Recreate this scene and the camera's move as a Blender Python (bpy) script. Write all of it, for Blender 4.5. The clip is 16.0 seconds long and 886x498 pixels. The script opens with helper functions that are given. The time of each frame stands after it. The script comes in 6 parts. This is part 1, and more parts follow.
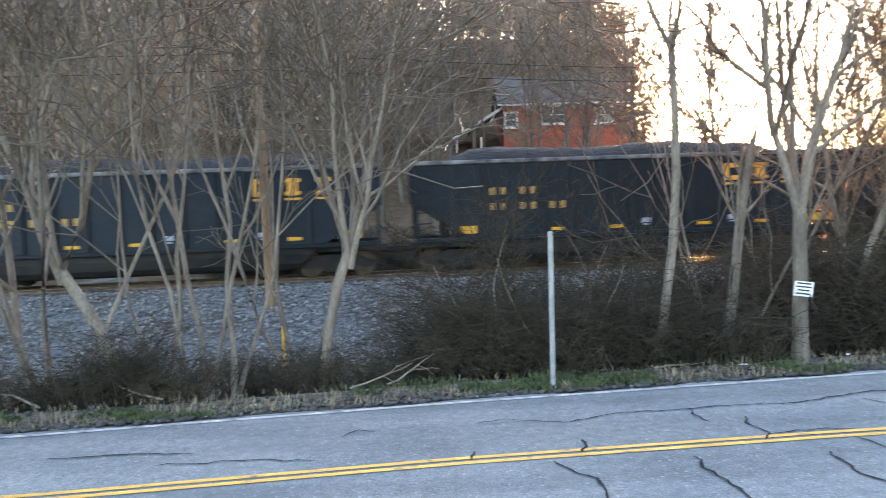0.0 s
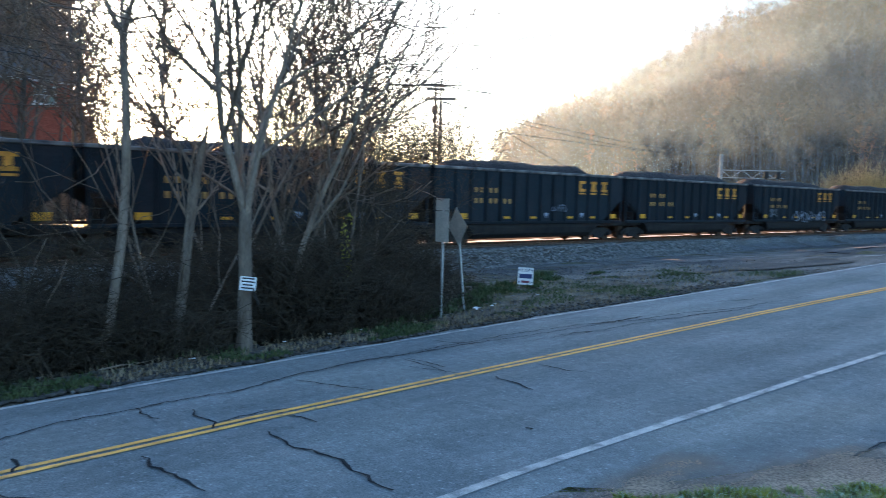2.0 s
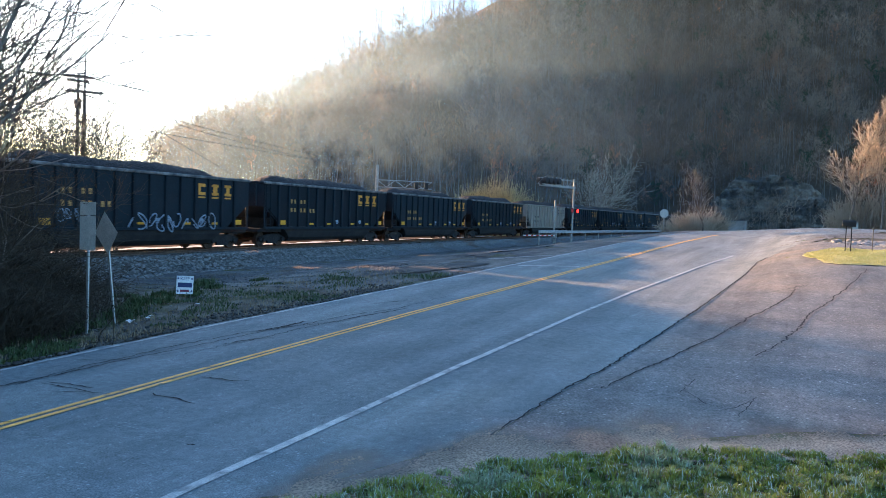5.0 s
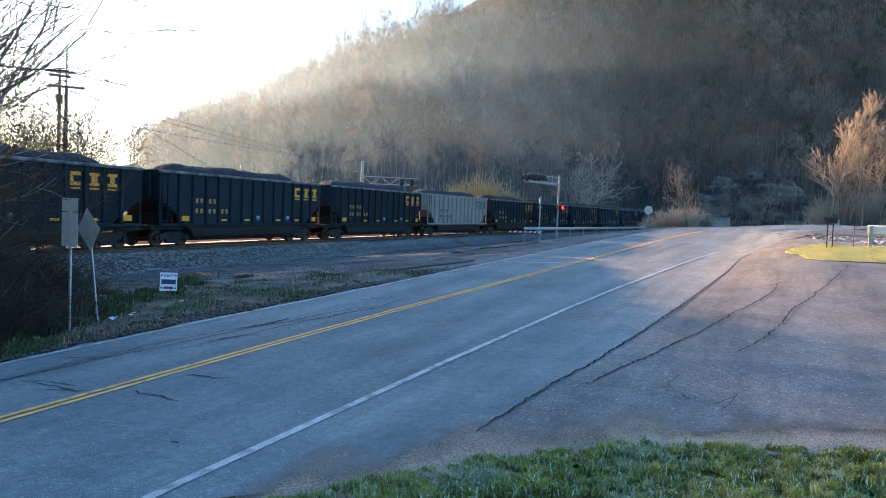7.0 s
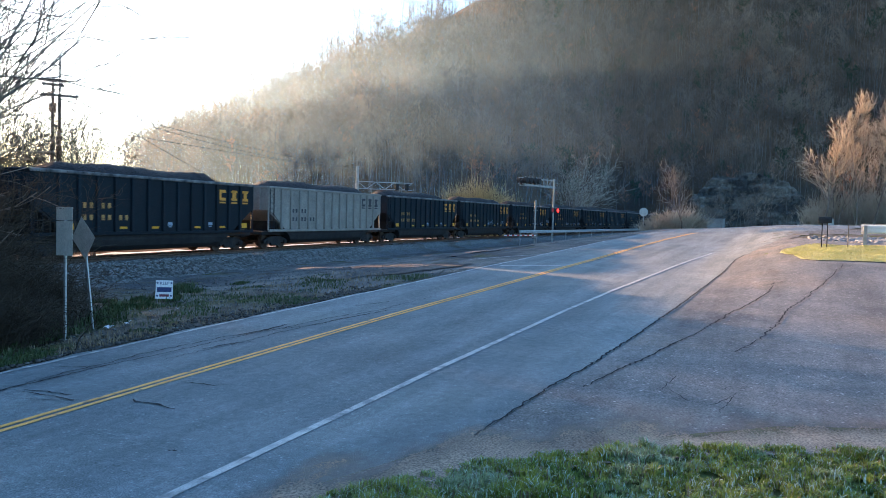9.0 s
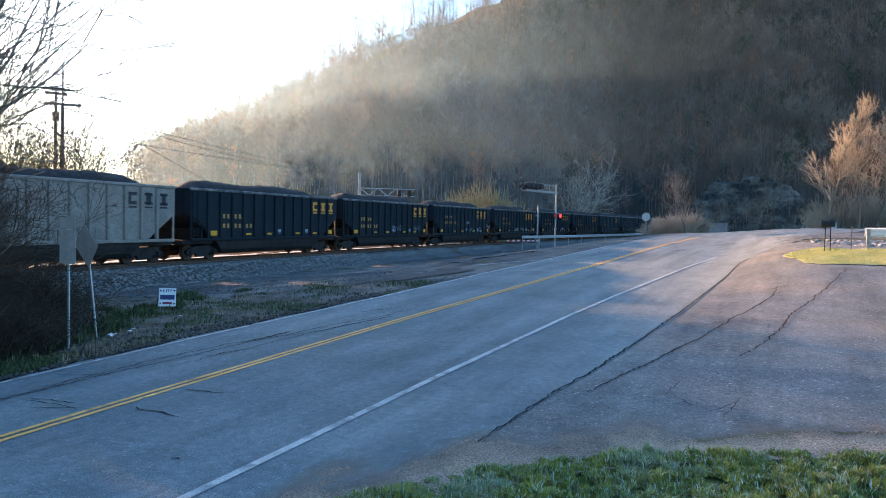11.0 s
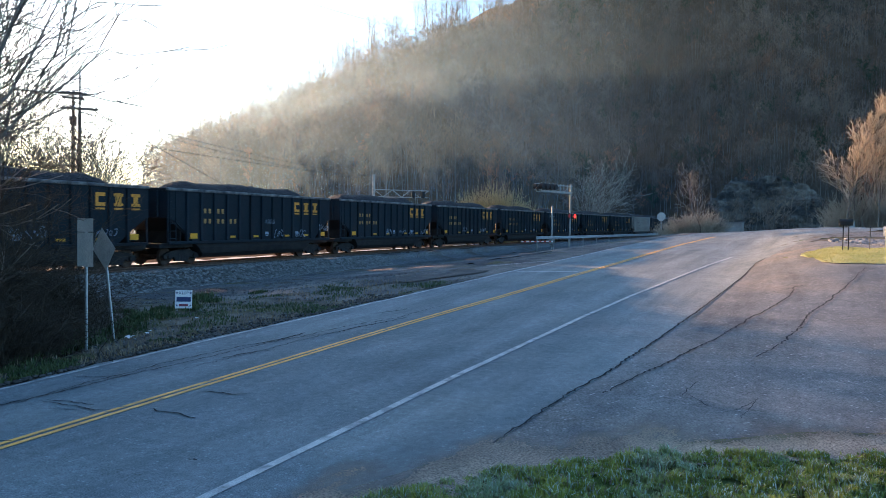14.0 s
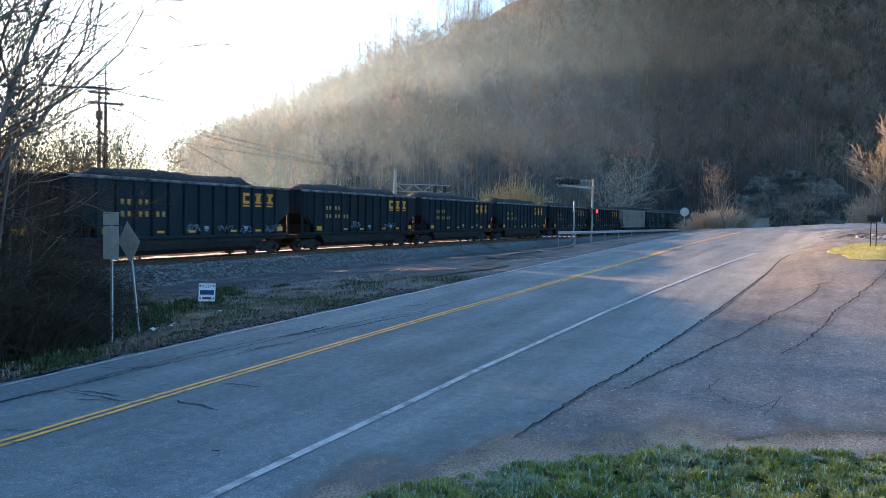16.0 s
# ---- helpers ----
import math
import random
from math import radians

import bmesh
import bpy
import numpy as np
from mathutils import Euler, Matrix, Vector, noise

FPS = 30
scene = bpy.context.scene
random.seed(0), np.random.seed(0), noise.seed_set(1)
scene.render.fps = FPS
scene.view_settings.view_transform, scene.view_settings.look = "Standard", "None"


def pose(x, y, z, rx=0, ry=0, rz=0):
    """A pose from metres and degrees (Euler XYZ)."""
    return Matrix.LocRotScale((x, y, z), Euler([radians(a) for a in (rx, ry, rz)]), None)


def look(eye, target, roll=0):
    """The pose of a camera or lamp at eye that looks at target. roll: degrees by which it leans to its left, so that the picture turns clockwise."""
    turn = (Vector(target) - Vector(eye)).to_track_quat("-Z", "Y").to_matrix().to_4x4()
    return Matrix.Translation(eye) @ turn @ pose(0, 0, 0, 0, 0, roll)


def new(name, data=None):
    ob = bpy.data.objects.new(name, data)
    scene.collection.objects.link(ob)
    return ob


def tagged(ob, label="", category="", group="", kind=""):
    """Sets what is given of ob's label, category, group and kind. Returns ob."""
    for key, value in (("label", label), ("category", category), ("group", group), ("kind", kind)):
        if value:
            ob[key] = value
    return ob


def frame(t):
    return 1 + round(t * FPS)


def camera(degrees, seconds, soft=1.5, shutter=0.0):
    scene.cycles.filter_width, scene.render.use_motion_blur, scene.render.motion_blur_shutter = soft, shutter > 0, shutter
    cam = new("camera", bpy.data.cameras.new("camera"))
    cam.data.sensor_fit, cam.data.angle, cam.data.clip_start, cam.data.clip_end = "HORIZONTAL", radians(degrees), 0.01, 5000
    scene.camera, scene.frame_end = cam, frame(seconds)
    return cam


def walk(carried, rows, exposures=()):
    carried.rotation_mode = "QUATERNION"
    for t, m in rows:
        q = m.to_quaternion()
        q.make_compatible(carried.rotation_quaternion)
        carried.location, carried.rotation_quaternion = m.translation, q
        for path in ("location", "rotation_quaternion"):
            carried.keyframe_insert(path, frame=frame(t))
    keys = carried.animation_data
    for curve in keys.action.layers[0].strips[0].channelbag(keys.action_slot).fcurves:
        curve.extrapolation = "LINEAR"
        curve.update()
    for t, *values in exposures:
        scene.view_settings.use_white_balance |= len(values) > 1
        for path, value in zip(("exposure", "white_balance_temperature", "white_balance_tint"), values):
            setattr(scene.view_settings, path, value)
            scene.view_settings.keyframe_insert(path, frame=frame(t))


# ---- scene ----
# camera: hand-held turn on one spot, three metres above the road
cam = camera(60.67, 16.0, soft=0.7, shutter=0.25)
PATH = [
    (0.0, pose(0.0, 0.0, 3.0, 86.73, 1.58, -0.10)),
    (0.5, pose(0.0, 0.0, 3.0, 87.45, 0.49, -9.47)),
    (1.0, pose(0.0, 0.0, 3.0, 86.92, -0.55, -19.43)),
    (1.5, pose(0.0, 0.0, 3.0, 86.79, -1.95, -31.37)),
    (2.0, pose(0.0, 0.0, 3.0, 86.49, -1.68, -39.86)),
    (2.5, pose(0.0, 0.0, 3.0, 86.64, -1.23, -49.37)),
    (3.0, pose(0.0, 0.0, 3.0, 86.81, -0.55, -54.93)),
    (3.5, pose(0.0, 0.0, 3.0, 87.34, -0.60, -59.37)),
    (4.0, pose(0.0, 0.0, 3.0, 86.97, -0.75, -61.98)),
    (4.5, pose(0.0, 0.0, 3.0, 87.84, -1.91, -64.28)),
    (7.0, pose(0.0, 0.0, 3.0, 87.63, -2.31, -66.05)),
    (7.5, pose(0.0, 0.0, 3.0, 87.57, -2.02, -66.05)),
    (8.0, pose(0.0, 0.0, 3.0, 87.81, -1.82, -65.91)),
    (8.5, pose(0.0, 0.0, 3.0, 87.74, -1.42, -66.16)),
    (9.0, pose(0.0, 0.0, 3.0, 87.97, -1.63, -66.39)),
    (11.5, pose(0.0, 0.0, 3.0, 88.67, -1.13, -65.97)),
    (12.0, pose(0.0, 0.0, 3.0, 89.29, -1.38, -65.23)),
    (12.5, pose(0.0, 0.0, 3.0, 89.72, -0.80, -65.25)),
    (13.0, pose(0.0, 0.0, 3.0, 89.38, -0.33, -65.15)),
    (13.5, pose(0.0, 0.0, 3.0, 88.35, -0.77, -65.39)),
    (14.0, pose(0.0, 0.0, 3.0, 88.48, -0.96, -65.13)),
    (14.5, pose(0.0, 0.0, 3.0, 88.82, -0.75, -64.62)),
    (15.0, pose(0.0, 0.0, 3.0, 88.48, -0.79, -63.81)),
    (15.5, pose(0.0, 0.0, 3.0, 88.11, -0.96, -63.49)),
    (16.0, pose(0.0, 0.0, 3.0, 88.04, -1.16, -63.52)),
]
EXPOSURE = [(0.0, 4.25, 7700, 18), (0.5, 4.05, 7000, 14), (1.0, 3.75, 6350, 10), (1.5, 3.25, 5850, 7), (2.0, 2.72, 5500, 5), (2.5, 2.6, 5420, 4), (3.5, 2.6, 5280, 3), (7.0, 2.62, 5100, 3), (9.0, 2.58, 5100, 3), (11.5, 2.55, 5100, 3), (12.5, 2.36, 5080, 3), (13.0, 2.08, 5080, 3), (13.5, 2.14, 5080, 3), (14.2, 2.32, 5080, 3), (15.5, 2.28, 5080, 3), (16.0, 2.42, 5080, 3)]
walk(cam, PATH, EXPOSURE)

# ---- daylight: low sun over the valley, hazy sky ----
SUN_YAW, SUN_EL = -17.8, 9.7
sun_dir = Vector((-math.sin(radians(SUN_YAW)) * math.cos(radians(SUN_EL)),
                  math.cos(radians(SUN_YAW)) * math.cos(radians(SUN_EL)), math.sin(radians(SUN_EL))))
world = bpy.data.worlds.new("sky")
scene.world = world
world.use_nodes = True
wn, wl = world.node_tree.nodes, world.node_tree.links
wn.clear()
w_sky = wn.new("ShaderNodeTexSky")
w_sky.sky_type, w_sky.sun_disc = 'NISHITA', False
w_sky.sun_elevation, w_sky.sun_rotation = radians(SUN_EL), radians(-SUN_YAW)
w_sky.air_density, w_sky.dust_density, w_sky.ozone_density = 1.0, 2.0, 2.0
w_bg = wn.new("ShaderNodeBackground")
w_bg.inputs["Strength"].default_value = 0.10
w_out = wn.new("ShaderNodeOutputWorld")
wl.new(w_sky.outputs[0], w_bg.inputs[0])
wl.new(w_bg.outputs[0], w_out.inputs[0])
sun = new("sun", bpy.data.lights.new("sun", 'SUN'))
sun.data.energy, sun.data.angle, sun.data.color = 5.0, radians(0.9), (1.0, 0.49, 0.2)
sun.matrix_world = look(sun_dir * 50, (0, 0, 0))


# ---- materials ----
def mat(name, a, b, scale=4.0, rough=0.85, bump=0.2, fine=60.0, metal=0.0, bump_scale=None, vary=0.0, lo=0.35, hi=0.65, c=None, c_scale=0.4, c_lo=0.5, c_hi=0.7, spec=0.3, grain_lo=0.72, grain_hi=1.25, island=0.0, stretch=(1, 1, 1), dist=0.02):
    """Two tones mixed by coarse noise, a fine grain over them, relief, and at wish a third tone in larger patches."""
    m = bpy.data.materials.new(name)
    m.use_nodes = True
    n, l = m.node_tree.nodes, m.node_tree.links
    p = n["Principled BSDF"]
    co = n.new("ShaderNodeTexCoord")
    mp = n.new("ShaderNodeMapping")
    mp.inputs["Scale"].default_value = stretch
    l.new(co.outputs["Object"], mp.inputs[0])

    def tex(s, detail=6.0):
        t = n.new("ShaderNodeTexNoise")
        t.inputs["Scale"].default_value, t.inputs["Detail"].default_value = s, detail
        l.new(mp.outputs[0], t.inputs["Vector"])
        return t

    def ramp(src, x0, x1):
        r = n.new("ShaderNodeMapRange")
        r.inputs["From Min"].default_value, r.inputs["From Max"].default_value = x0, x1
        l.new(src, r.inputs[0])
        return r.outputs[0]

    def mix(fac, x, y, mode='MIX'):
        q = n.new("ShaderNodeMix")
        q.data_type, q.blend_type = 'RGBA', mode
        if isinstance(fac, float):
            q.inputs[0].default_value = fac
        else:
            l.new(fac, q.inputs[0])
        for v, k in ((x, 6), (y, 7)):
            if isinstance(v, tuple):
                q.inputs[k].default_value = (*v, 1)
            else:
                l.new(v, q.inputs[k])
        return q.outputs[2]

    coarse, grain = tex(scale), tex(fine, 3.0)
    col = mix(ramp(coarse.outputs[0], lo, hi), a, b)
    if c:
        patch = tex(c_scale, 5.0)
        col = mix(ramp(patch.outputs[0], c_lo, c_hi), col, c)
    g = n.new("ShaderNodeMapRange")
    g.inputs["From Min"].default_value, g.inputs["From Max"].default_value = 0.25, 0.75
    g.inputs["To Min"].default_value, g.inputs["To Max"].default_value = grain_lo, grain_hi
    l.new(grain.outputs[0], g.inputs[0])
    col = mix(1.0, col, g.outputs[0], 'MULTIPLY')
    if island:
        ge = n.new("ShaderNodeNewGeometry")
        v = n.new("ShaderNodeMapRange")
        v.inputs["To Min"].default_value, v.inputs["To Max"].default_value = 1 - island, 1 + island
        l.new(ge.outputs["Random Per Island"], v.inputs[0])
        col = mix(1.0, col, v.outputs[0], 'MULTIPLY')
    if vary:
        oi = n.new("ShaderNodeObjectInfo")
        v = n.new("ShaderNodeMapRange")
        v.inputs["To Min"].default_value, v.inputs["To Max"].default_value = 1 - vary, 1 + vary
        l.new(oi.outputs["Random"], v.inputs[0])
        col = mix(1.0, col, v.outputs[0], 'MULTIPLY')
    l.new(col, p.inputs["Base Color"])
    rr = n.new("ShaderNodeMapRange")
    rr.inputs["To Min"].default_value, rr.inputs["To Max"].default_value = max(0.02, rough - 0.12), min(1, rough + 0.1)
    l.new(coarse.outputs[0], rr.inputs[0])
    l.new(rr.outputs[0], p.inputs["Roughness"])
    p.inputs["Metallic"].default_value = metal
    p.inputs["Specular IOR Level"].default_value = spec
    if bump:
        bt = tex(bump_scale or fine, 4.0)
        bn = n.new("ShaderNodeBump")
        bn.inputs["Strength"].default_value, bn.inputs["Distance"].default_value = bump, dist
        l.new(bt.outputs[0], bn.inputs["Height"])
        l.new(bn.outputs[0], p.inputs["Normal"])
    return m


M_asphalt = mat("asphalt", (0.150, 0.168, 0.177), (0.196, 0.212, 0.220), 0.9, 0.88, 0.5, 70, c=(0.21, 0.224, 0.222), c_scale=0.3, c_lo=0.48, c_hi=0.72, spec=0.06, grain_lo=0.5, grain_hi=1.5, stretch=(0.7, 1, 1))
M_apron = mat("worn_asphalt", (0.128, 0.127, 0.128), (0.175, 0.171, 0.167), 0.9, 0.9, 0.6, 30, c=(0.19, 0.17, 0.15), c_scale=0.3, c_lo=0.5, c_hi=0.7, spec=0.1, grain_lo=0.5, grain_hi=1.5)
M_lot = mat("gravelled_lot", (0.09, 0.09, 0.092), (0.175, 0.162, 0.148), 0.6, 0.92, 0.8, 40, c=(0.07, 0.07, 0.074), c_scale=0.15, c_lo=0.52, c_hi=0.62, spec=0.05, grain_lo=0.4, grain_hi=1.6)
M_dirt = mat("dirt", (0.22, 0.175, 0.14), (0.33, 0.26, 0.20), 1.2, 0.95, 0.8, 35, c=(0.33, 0.27, 0.20), c_scale=0.5, spec=0.05, grain_lo=0.3, grain_hi=1.75)
M_verge = mat("verge_soil", (0.09, 0.08, 0.068), (0.17, 0.155, 0.13), 1.5, 0.95, 1.0, 30, c=(0.09, 0.095, 0.045), c_scale=0.5, c_lo=0.52, c_hi=0.66, spec=0.0, grain_lo=0.4, grain_hi=1.6)
M_floor = mat("leaf_litter", (0.07, 0.049, 0.032), (0.13, 0.09, 0.058), 0.12, 0.95, 0.6, 2.0, c=(0.06, 0.055, 0.045), c_scale=0.03, spec=0.0)
M_lawn = mat("lawn_soil", (0.10, 0.13, 0.04), (0.16, 0.17, 0.07), 2.0, 0.95, 0.8, 40, spec=0.0)
M_ballast = mat("ballast_stone", (0.085, 0.086, 0.09), (0.21, 0.21, 0.21), 9.0, 0.9, 1.0, 30, bump_scale=11, dist=0.08, c=(0.10, 0.085, 0.07), c_scale=0.3, c_lo=0.5, c_hi=0.7, spec=0.05)
M_white = mat("road_paint_white", (0.50, 0.50, 0.49), (0.36, 0.36, 0.36), 5.0, 0.7, 0.3, 60, c=(0.22, 0.23, 0.235), c_scale=4.0, c_lo=0.5, c_hi=0.66, grain_lo=0.6, grain_hi=1.3)
M_yellow = mat("road_paint_yellow", (0.84, 0.45, 0.09), (0.64, 0.34, 0.09), 3.0, 0.7, 0.3, 90, c=(0.22, 0.18, 0.12), c_scale=6.0, c_lo=0.6, c_hi=0.72)
M_tar = mat("crack_sealer", (0.012, 0.014, 0.018), (0.024, 0.027, 0.032), 5.0, 0.8, 0.4, 60, spec=0.1)
M_bark = mat("bark", (0.13, 0.104, 0.083), (0.225, 0.186, 0.152), 5.0, 0.92, 1.0, 40, stretch=(1, 1, 0.25), vary=0.2)
M_twig = mat("twig_bark", (0.07, 0.05, 0.037), (0.13, 0.098, 0.07), 2.0, 0.6, 0.0, 20, vary=0.25, spec=0.5)
M_brush = mat("bramble_stem", (0.032, 0.026, 0.018), (0.068, 0.052, 0.035), 2.0, 0.9, 0.0, 20, vary=0.3)
M_wood_far = mat("hillside_bark", (0.10, 0.074, 0.054), (0.27, 0.195, 0.135), 0.06, 0.95, 0.0, 1.5, c=(0.27, 0.14, 0.075), c_scale=0.05, c_lo=0.57, c_hi=0.7, island=0.12, lo=0.40, hi=0.62)
M_trunk_far = mat("hillside_trunk", (0.10, 0.085, 0.07), (0.20, 0.175, 0.15), 0.05, 0.95, 0.0, 1.5, island=0.25)
M_bud = mat("red_bud_twig", (0.50, 0.18, 0.09), (0.42, 0.20, 0.10), 0.3, 0.9, 0.0, 3.0)
M_pine = mat("pine_needle", (0.022, 0.04, 0.02), (0.04, 0.065, 0.028), 0.5, 0.9, 0.0, 4.0)
M_blue = mat("blue_car_paint", (0.0075, 0.0135, 0.020), (0.0105, 0.018, 0.025), 1.2, 0.55, 0.15, 14, c=(0.02, 0.021, 0.026), c_scale=0.5, c_lo=0.5, c_hi=0.75, vary=0.3, spec=0.2)
M_silver = mat("weathered_grey_paint", (0.19, 0.172, 0.15), (0.27, 0.245, 0.215), 1.0, 0.55, 0.15, 14, c=(0.22, 0.19, 0.17), c_scale=0.6, c_lo=0.5, c_hi=0.75)
M_black = mat("grimy_black_steel", (0.012, 0.012, 0.014), (0.03, 0.028, 0.027), 2.0, 0.75, 0.2, 20)
M_coal = mat("coal", (0.005, 0.005, 0.006), (0.016, 0.016, 0.018), 6.0, 0.8, 1.0, 12, bump_scale=8, dist=0.1)
M_logo = mat("orange_marking_paint", (0.74, 0.34, 0.045), (0.58, 0.27, 0.05), 4.0, 0.6, 0.0, 30)
M_mark = mat("faded_yellow_paint", (0.50, 0.28, 0.08), (0.34, 0.20, 0.07), 6.0, 0.6, 0.0, 30)
M_dark = mat("dark_marking_paint", (0.03, 0.03, 0.04), (0.05, 0.05, 0.06), 6.0, 0.6, 0.0, 30)
M_tag = mat("pale_spray_paint", (0.36, 0.40, 0.48), (0.24, 0.28, 0.36), 3.0, 0.6, 0.0, 30)
M_reflect = mat("amber_reflector", (0.70, 0.36, 0.03), (0.60, 0.30, 0.03), 3.0, 0.35, 0.0, 30)
M_rail = mat("rail_steel", (0.10, 0.07, 0.055), (0.17, 0.12, 0.09), 4.0, 0.6, 0.2, 30, metal=0.4)
M_tie = mat("timber_tie", (0.045, 0.036, 0.03), (0.09, 0.075, 0.06), 3.0, 0.9, 0.6, 25, vary=0.3)
M_galv = mat("galvanised_steel", (0.36, 0.37, 0.38), (0.50, 0.51, 0.52), 5.0, 0.5, 0.1, 50, metal=0.6)
M_signback = mat("bare_aluminium_sign", (0.40, 0.39, 0.36), (0.50, 0.48, 0.44), 3.0, 0.5, 0.1, 40, metal=0.1)
M_signwhite = mat("white_sign_board", (0.74, 0.74, 0.76), (0.66, 0.66, 0.70), 3.0, 0.5, 0.0, 40)
M_print = mat("navy_print", (0.03, 0.045, 0.13), (0.04, 0.05, 0.15), 3.0, 0.6, 0.0, 40)
M_pole = mat("weathered_pole_timber", (0.17, 0.10, 0.06), (0.26, 0.17, 0.10), 3.0, 0.9, 0.6, 30, stretch=(1, 1, 0.1))
M_greypole = mat("grey_pole_timber", (0.10, 0.085, 0.07), (0.16, 0.135, 0.11), 3.0, 0.9, 0.6, 30, stretch=(1, 1, 0.1))
M_wire = mat("black_cable", (0.012, 0.012, 0.012), (0.02, 0.02, 0.02), 3.0, 0.6, 0.0, 30)
M_brick = mat("red_brick", (0.27, 0.085, 0.055), (0.34, 0.12, 0.08), 3.0, 0.9, 0.3, 12)
M_roof = mat("roof_shingle", (0.08, 0.075, 0.075), (0.13, 0.12, 0.115), 2.0, 0.9, 0.4, 15)
M_trim = mat("white_painted_trim", (0.72, 0.72, 0.70), (0.62, 0.62, 0.60), 2.0, 0.6, 0.0, 30)
M_rock = mat("sandstone_cliff", (0.095, 0.082, 0.066), (0.18, 0.157, 0.128), 0.15, 0.95, 1.0, 1.2, dist=0.6, bump_scale=0.4, stretch=(1, 1, 2.0), c=(0.045, 0.042, 0.038), c_scale=0.14, c_lo=0.46, c_hi=0.56)
M_concrete = mat("concrete", (0.40, 0.38, 0.35), (0.52, 0.49, 0.45), 1.5, 0.9, 0.3, 30)
M_guard = mat("white_guard_rail", (0.66, 0.65, 0.62), (0.56, 0.55, 0.52), 2.0, 0.6, 0.1, 30)
M_grass = mat("grass_blade", (0.13, 0.18, 0.028), (0.33, 0.34, 0.065), 3.0, 0.7, 0.0, 25, c=(0.30, 0.35, 0.19), c_scale=1.1, c_lo=0.54, c_hi=0.68)
M_weed = mat("weed_leaf", (0.038, 0.06, 0.02), (0.08, 0.098, 0.038), 3.0, 0.8, 0.0, 25)
M_dry = mat("dry_grass", (0.17, 0.135, 0.085), (0.25, 0.20, 0.13), 3.0, 0.9, 0.0, 25)
M_yleaf = mat("yellow_spring_leaf", (0.42, 0.40, 0.05), (0.50, 0.46, 0.09), 2.0, 0.7, 0.0, 25)
M_goldtwig = mat("sunlit_bud_twig", (0.52, 0.40, 0.19), (0.62, 0.49, 0.26), 1.0, 0.9, 0.0, 15)
M_litter = mat("paper_scrap", (0.7, 0.7, 0.7), (0.55, 0.56, 0.6), 9.0, 0.7, 0.0, 25)


def see_through(m, share_):
    """Thin buds and blades pass some of the light that falls on their far side."""
    n, l = m.node_tree.nodes, m.node_tree.links
    p, out = n["Principled BSDF"], n["Material Output"]
    t, q = n.new("ShaderNodeBsdfTranslucent"), n.new("ShaderNodeMixShader")
    l.new(p.inputs["Base Color"].links[0].from_socket, t.inputs[0])
    q.inputs[0].default_value = share_
    l.new(p.outputs[0], q.inputs[1]), l.new(t.outputs[0], q.inputs[2]), l.new(q.outputs[0], out.inputs[0])


see_through(M_goldtwig, 0.45), see_through(M_grass, 0.3)


def aggregate(m, scale, size, share_, pale, streak=0.0):
    """Pale chips of stone showing in worn asphalt, and tracks worn along the lanes."""
    n, l = m.node_tree.nodes, m.node_tree.links
    p = n["Principled BSDF"]
    src = p.inputs["Base Color"].links[0].from_socket
    co, vo, sep = n.new("ShaderNodeTexCoord"), n.new("ShaderNodeTexVoronoi"), n.new("ShaderNodeSeparateColor")
    vo.inputs["Scale"].default_value = scale
    l.new(co.outputs["Object"], vo.inputs["Vector"]), l.new(vo.outputs["Color"], sep.inputs[0])

    def ramp(s_, x0, x1, y0=0.0, y1=1.0):
        r = n.new("ShaderNodeMapRange")
        for k, v in zip(("From Min", "From Max", "To Min", "To Max"), (x0, x1, y0, y1)):
            r.inputs[k].default_value = v
        l.new(s_, r.inputs[0])
        return r.outputs[0]

    def mix(fac, x, y, mode):
        q = n.new("ShaderNodeMix")
        q.data_type, q.blend_type = 'RGBA', mode
        for v, k in ((fac, 0), (x, 6), (y, 7)):
            if isinstance(v, (int, float)):
                q.inputs[k].default_value = v
            elif isinstance(v, tuple):
                q.inputs[k].default_value = (*v, 1)
            else:
                l.new(v, q.inputs[k])
        return q.outputs[2]

    chip = n.new("ShaderNodeMath")
    chip.operation = 'MULTIPLY'
    l.new(ramp(vo.outputs["Distance"], size, size * 0.5), chip.inputs[0])
    l.new(ramp(sep.outputs[0], 1 - share_, 1.0), chip.inputs[1])
    col = mix(chip.outputs[0], src, pale, 'MIX')
    if streak:
        mp, nz, nf = n.new("ShaderNodeMapping"), n.new("ShaderNodeTexNoise"), n.new("ShaderNodeTexNoise")
        mp.inputs["Scale"].default_value = (0.07, 1.1, 1)
        mp.inputs["Rotation"].default_value = (0, 0, radians(-3))
        nz.inputs["Scale"].default_value, nz.inputs["Detail"].default_value = 1.0, 6.0
        nf.inputs["Scale"].default_value, nf.inputs["Detail"].default_value = 7.0, 5.0
        l.new(co.outputs["Object"], mp.inputs[0]), l.new(mp.outputs[0], nz.inputs["Vector"]), l.new(co.outputs["Object"], nf.inputs["Vector"])
        col = mix(1.0, col, ramp(nz.outputs[0], 0.3, 0.7, 1 - streak, 1 + streak), 'MULTIPLY')
        col = mix(1.0, col, ramp(nf.outputs[0], 0.3, 0.7, 1 - streak * 0.7, 1 + streak * 0.7), 'MULTIPLY')
    l.new(col, p.inputs["Base Color"])


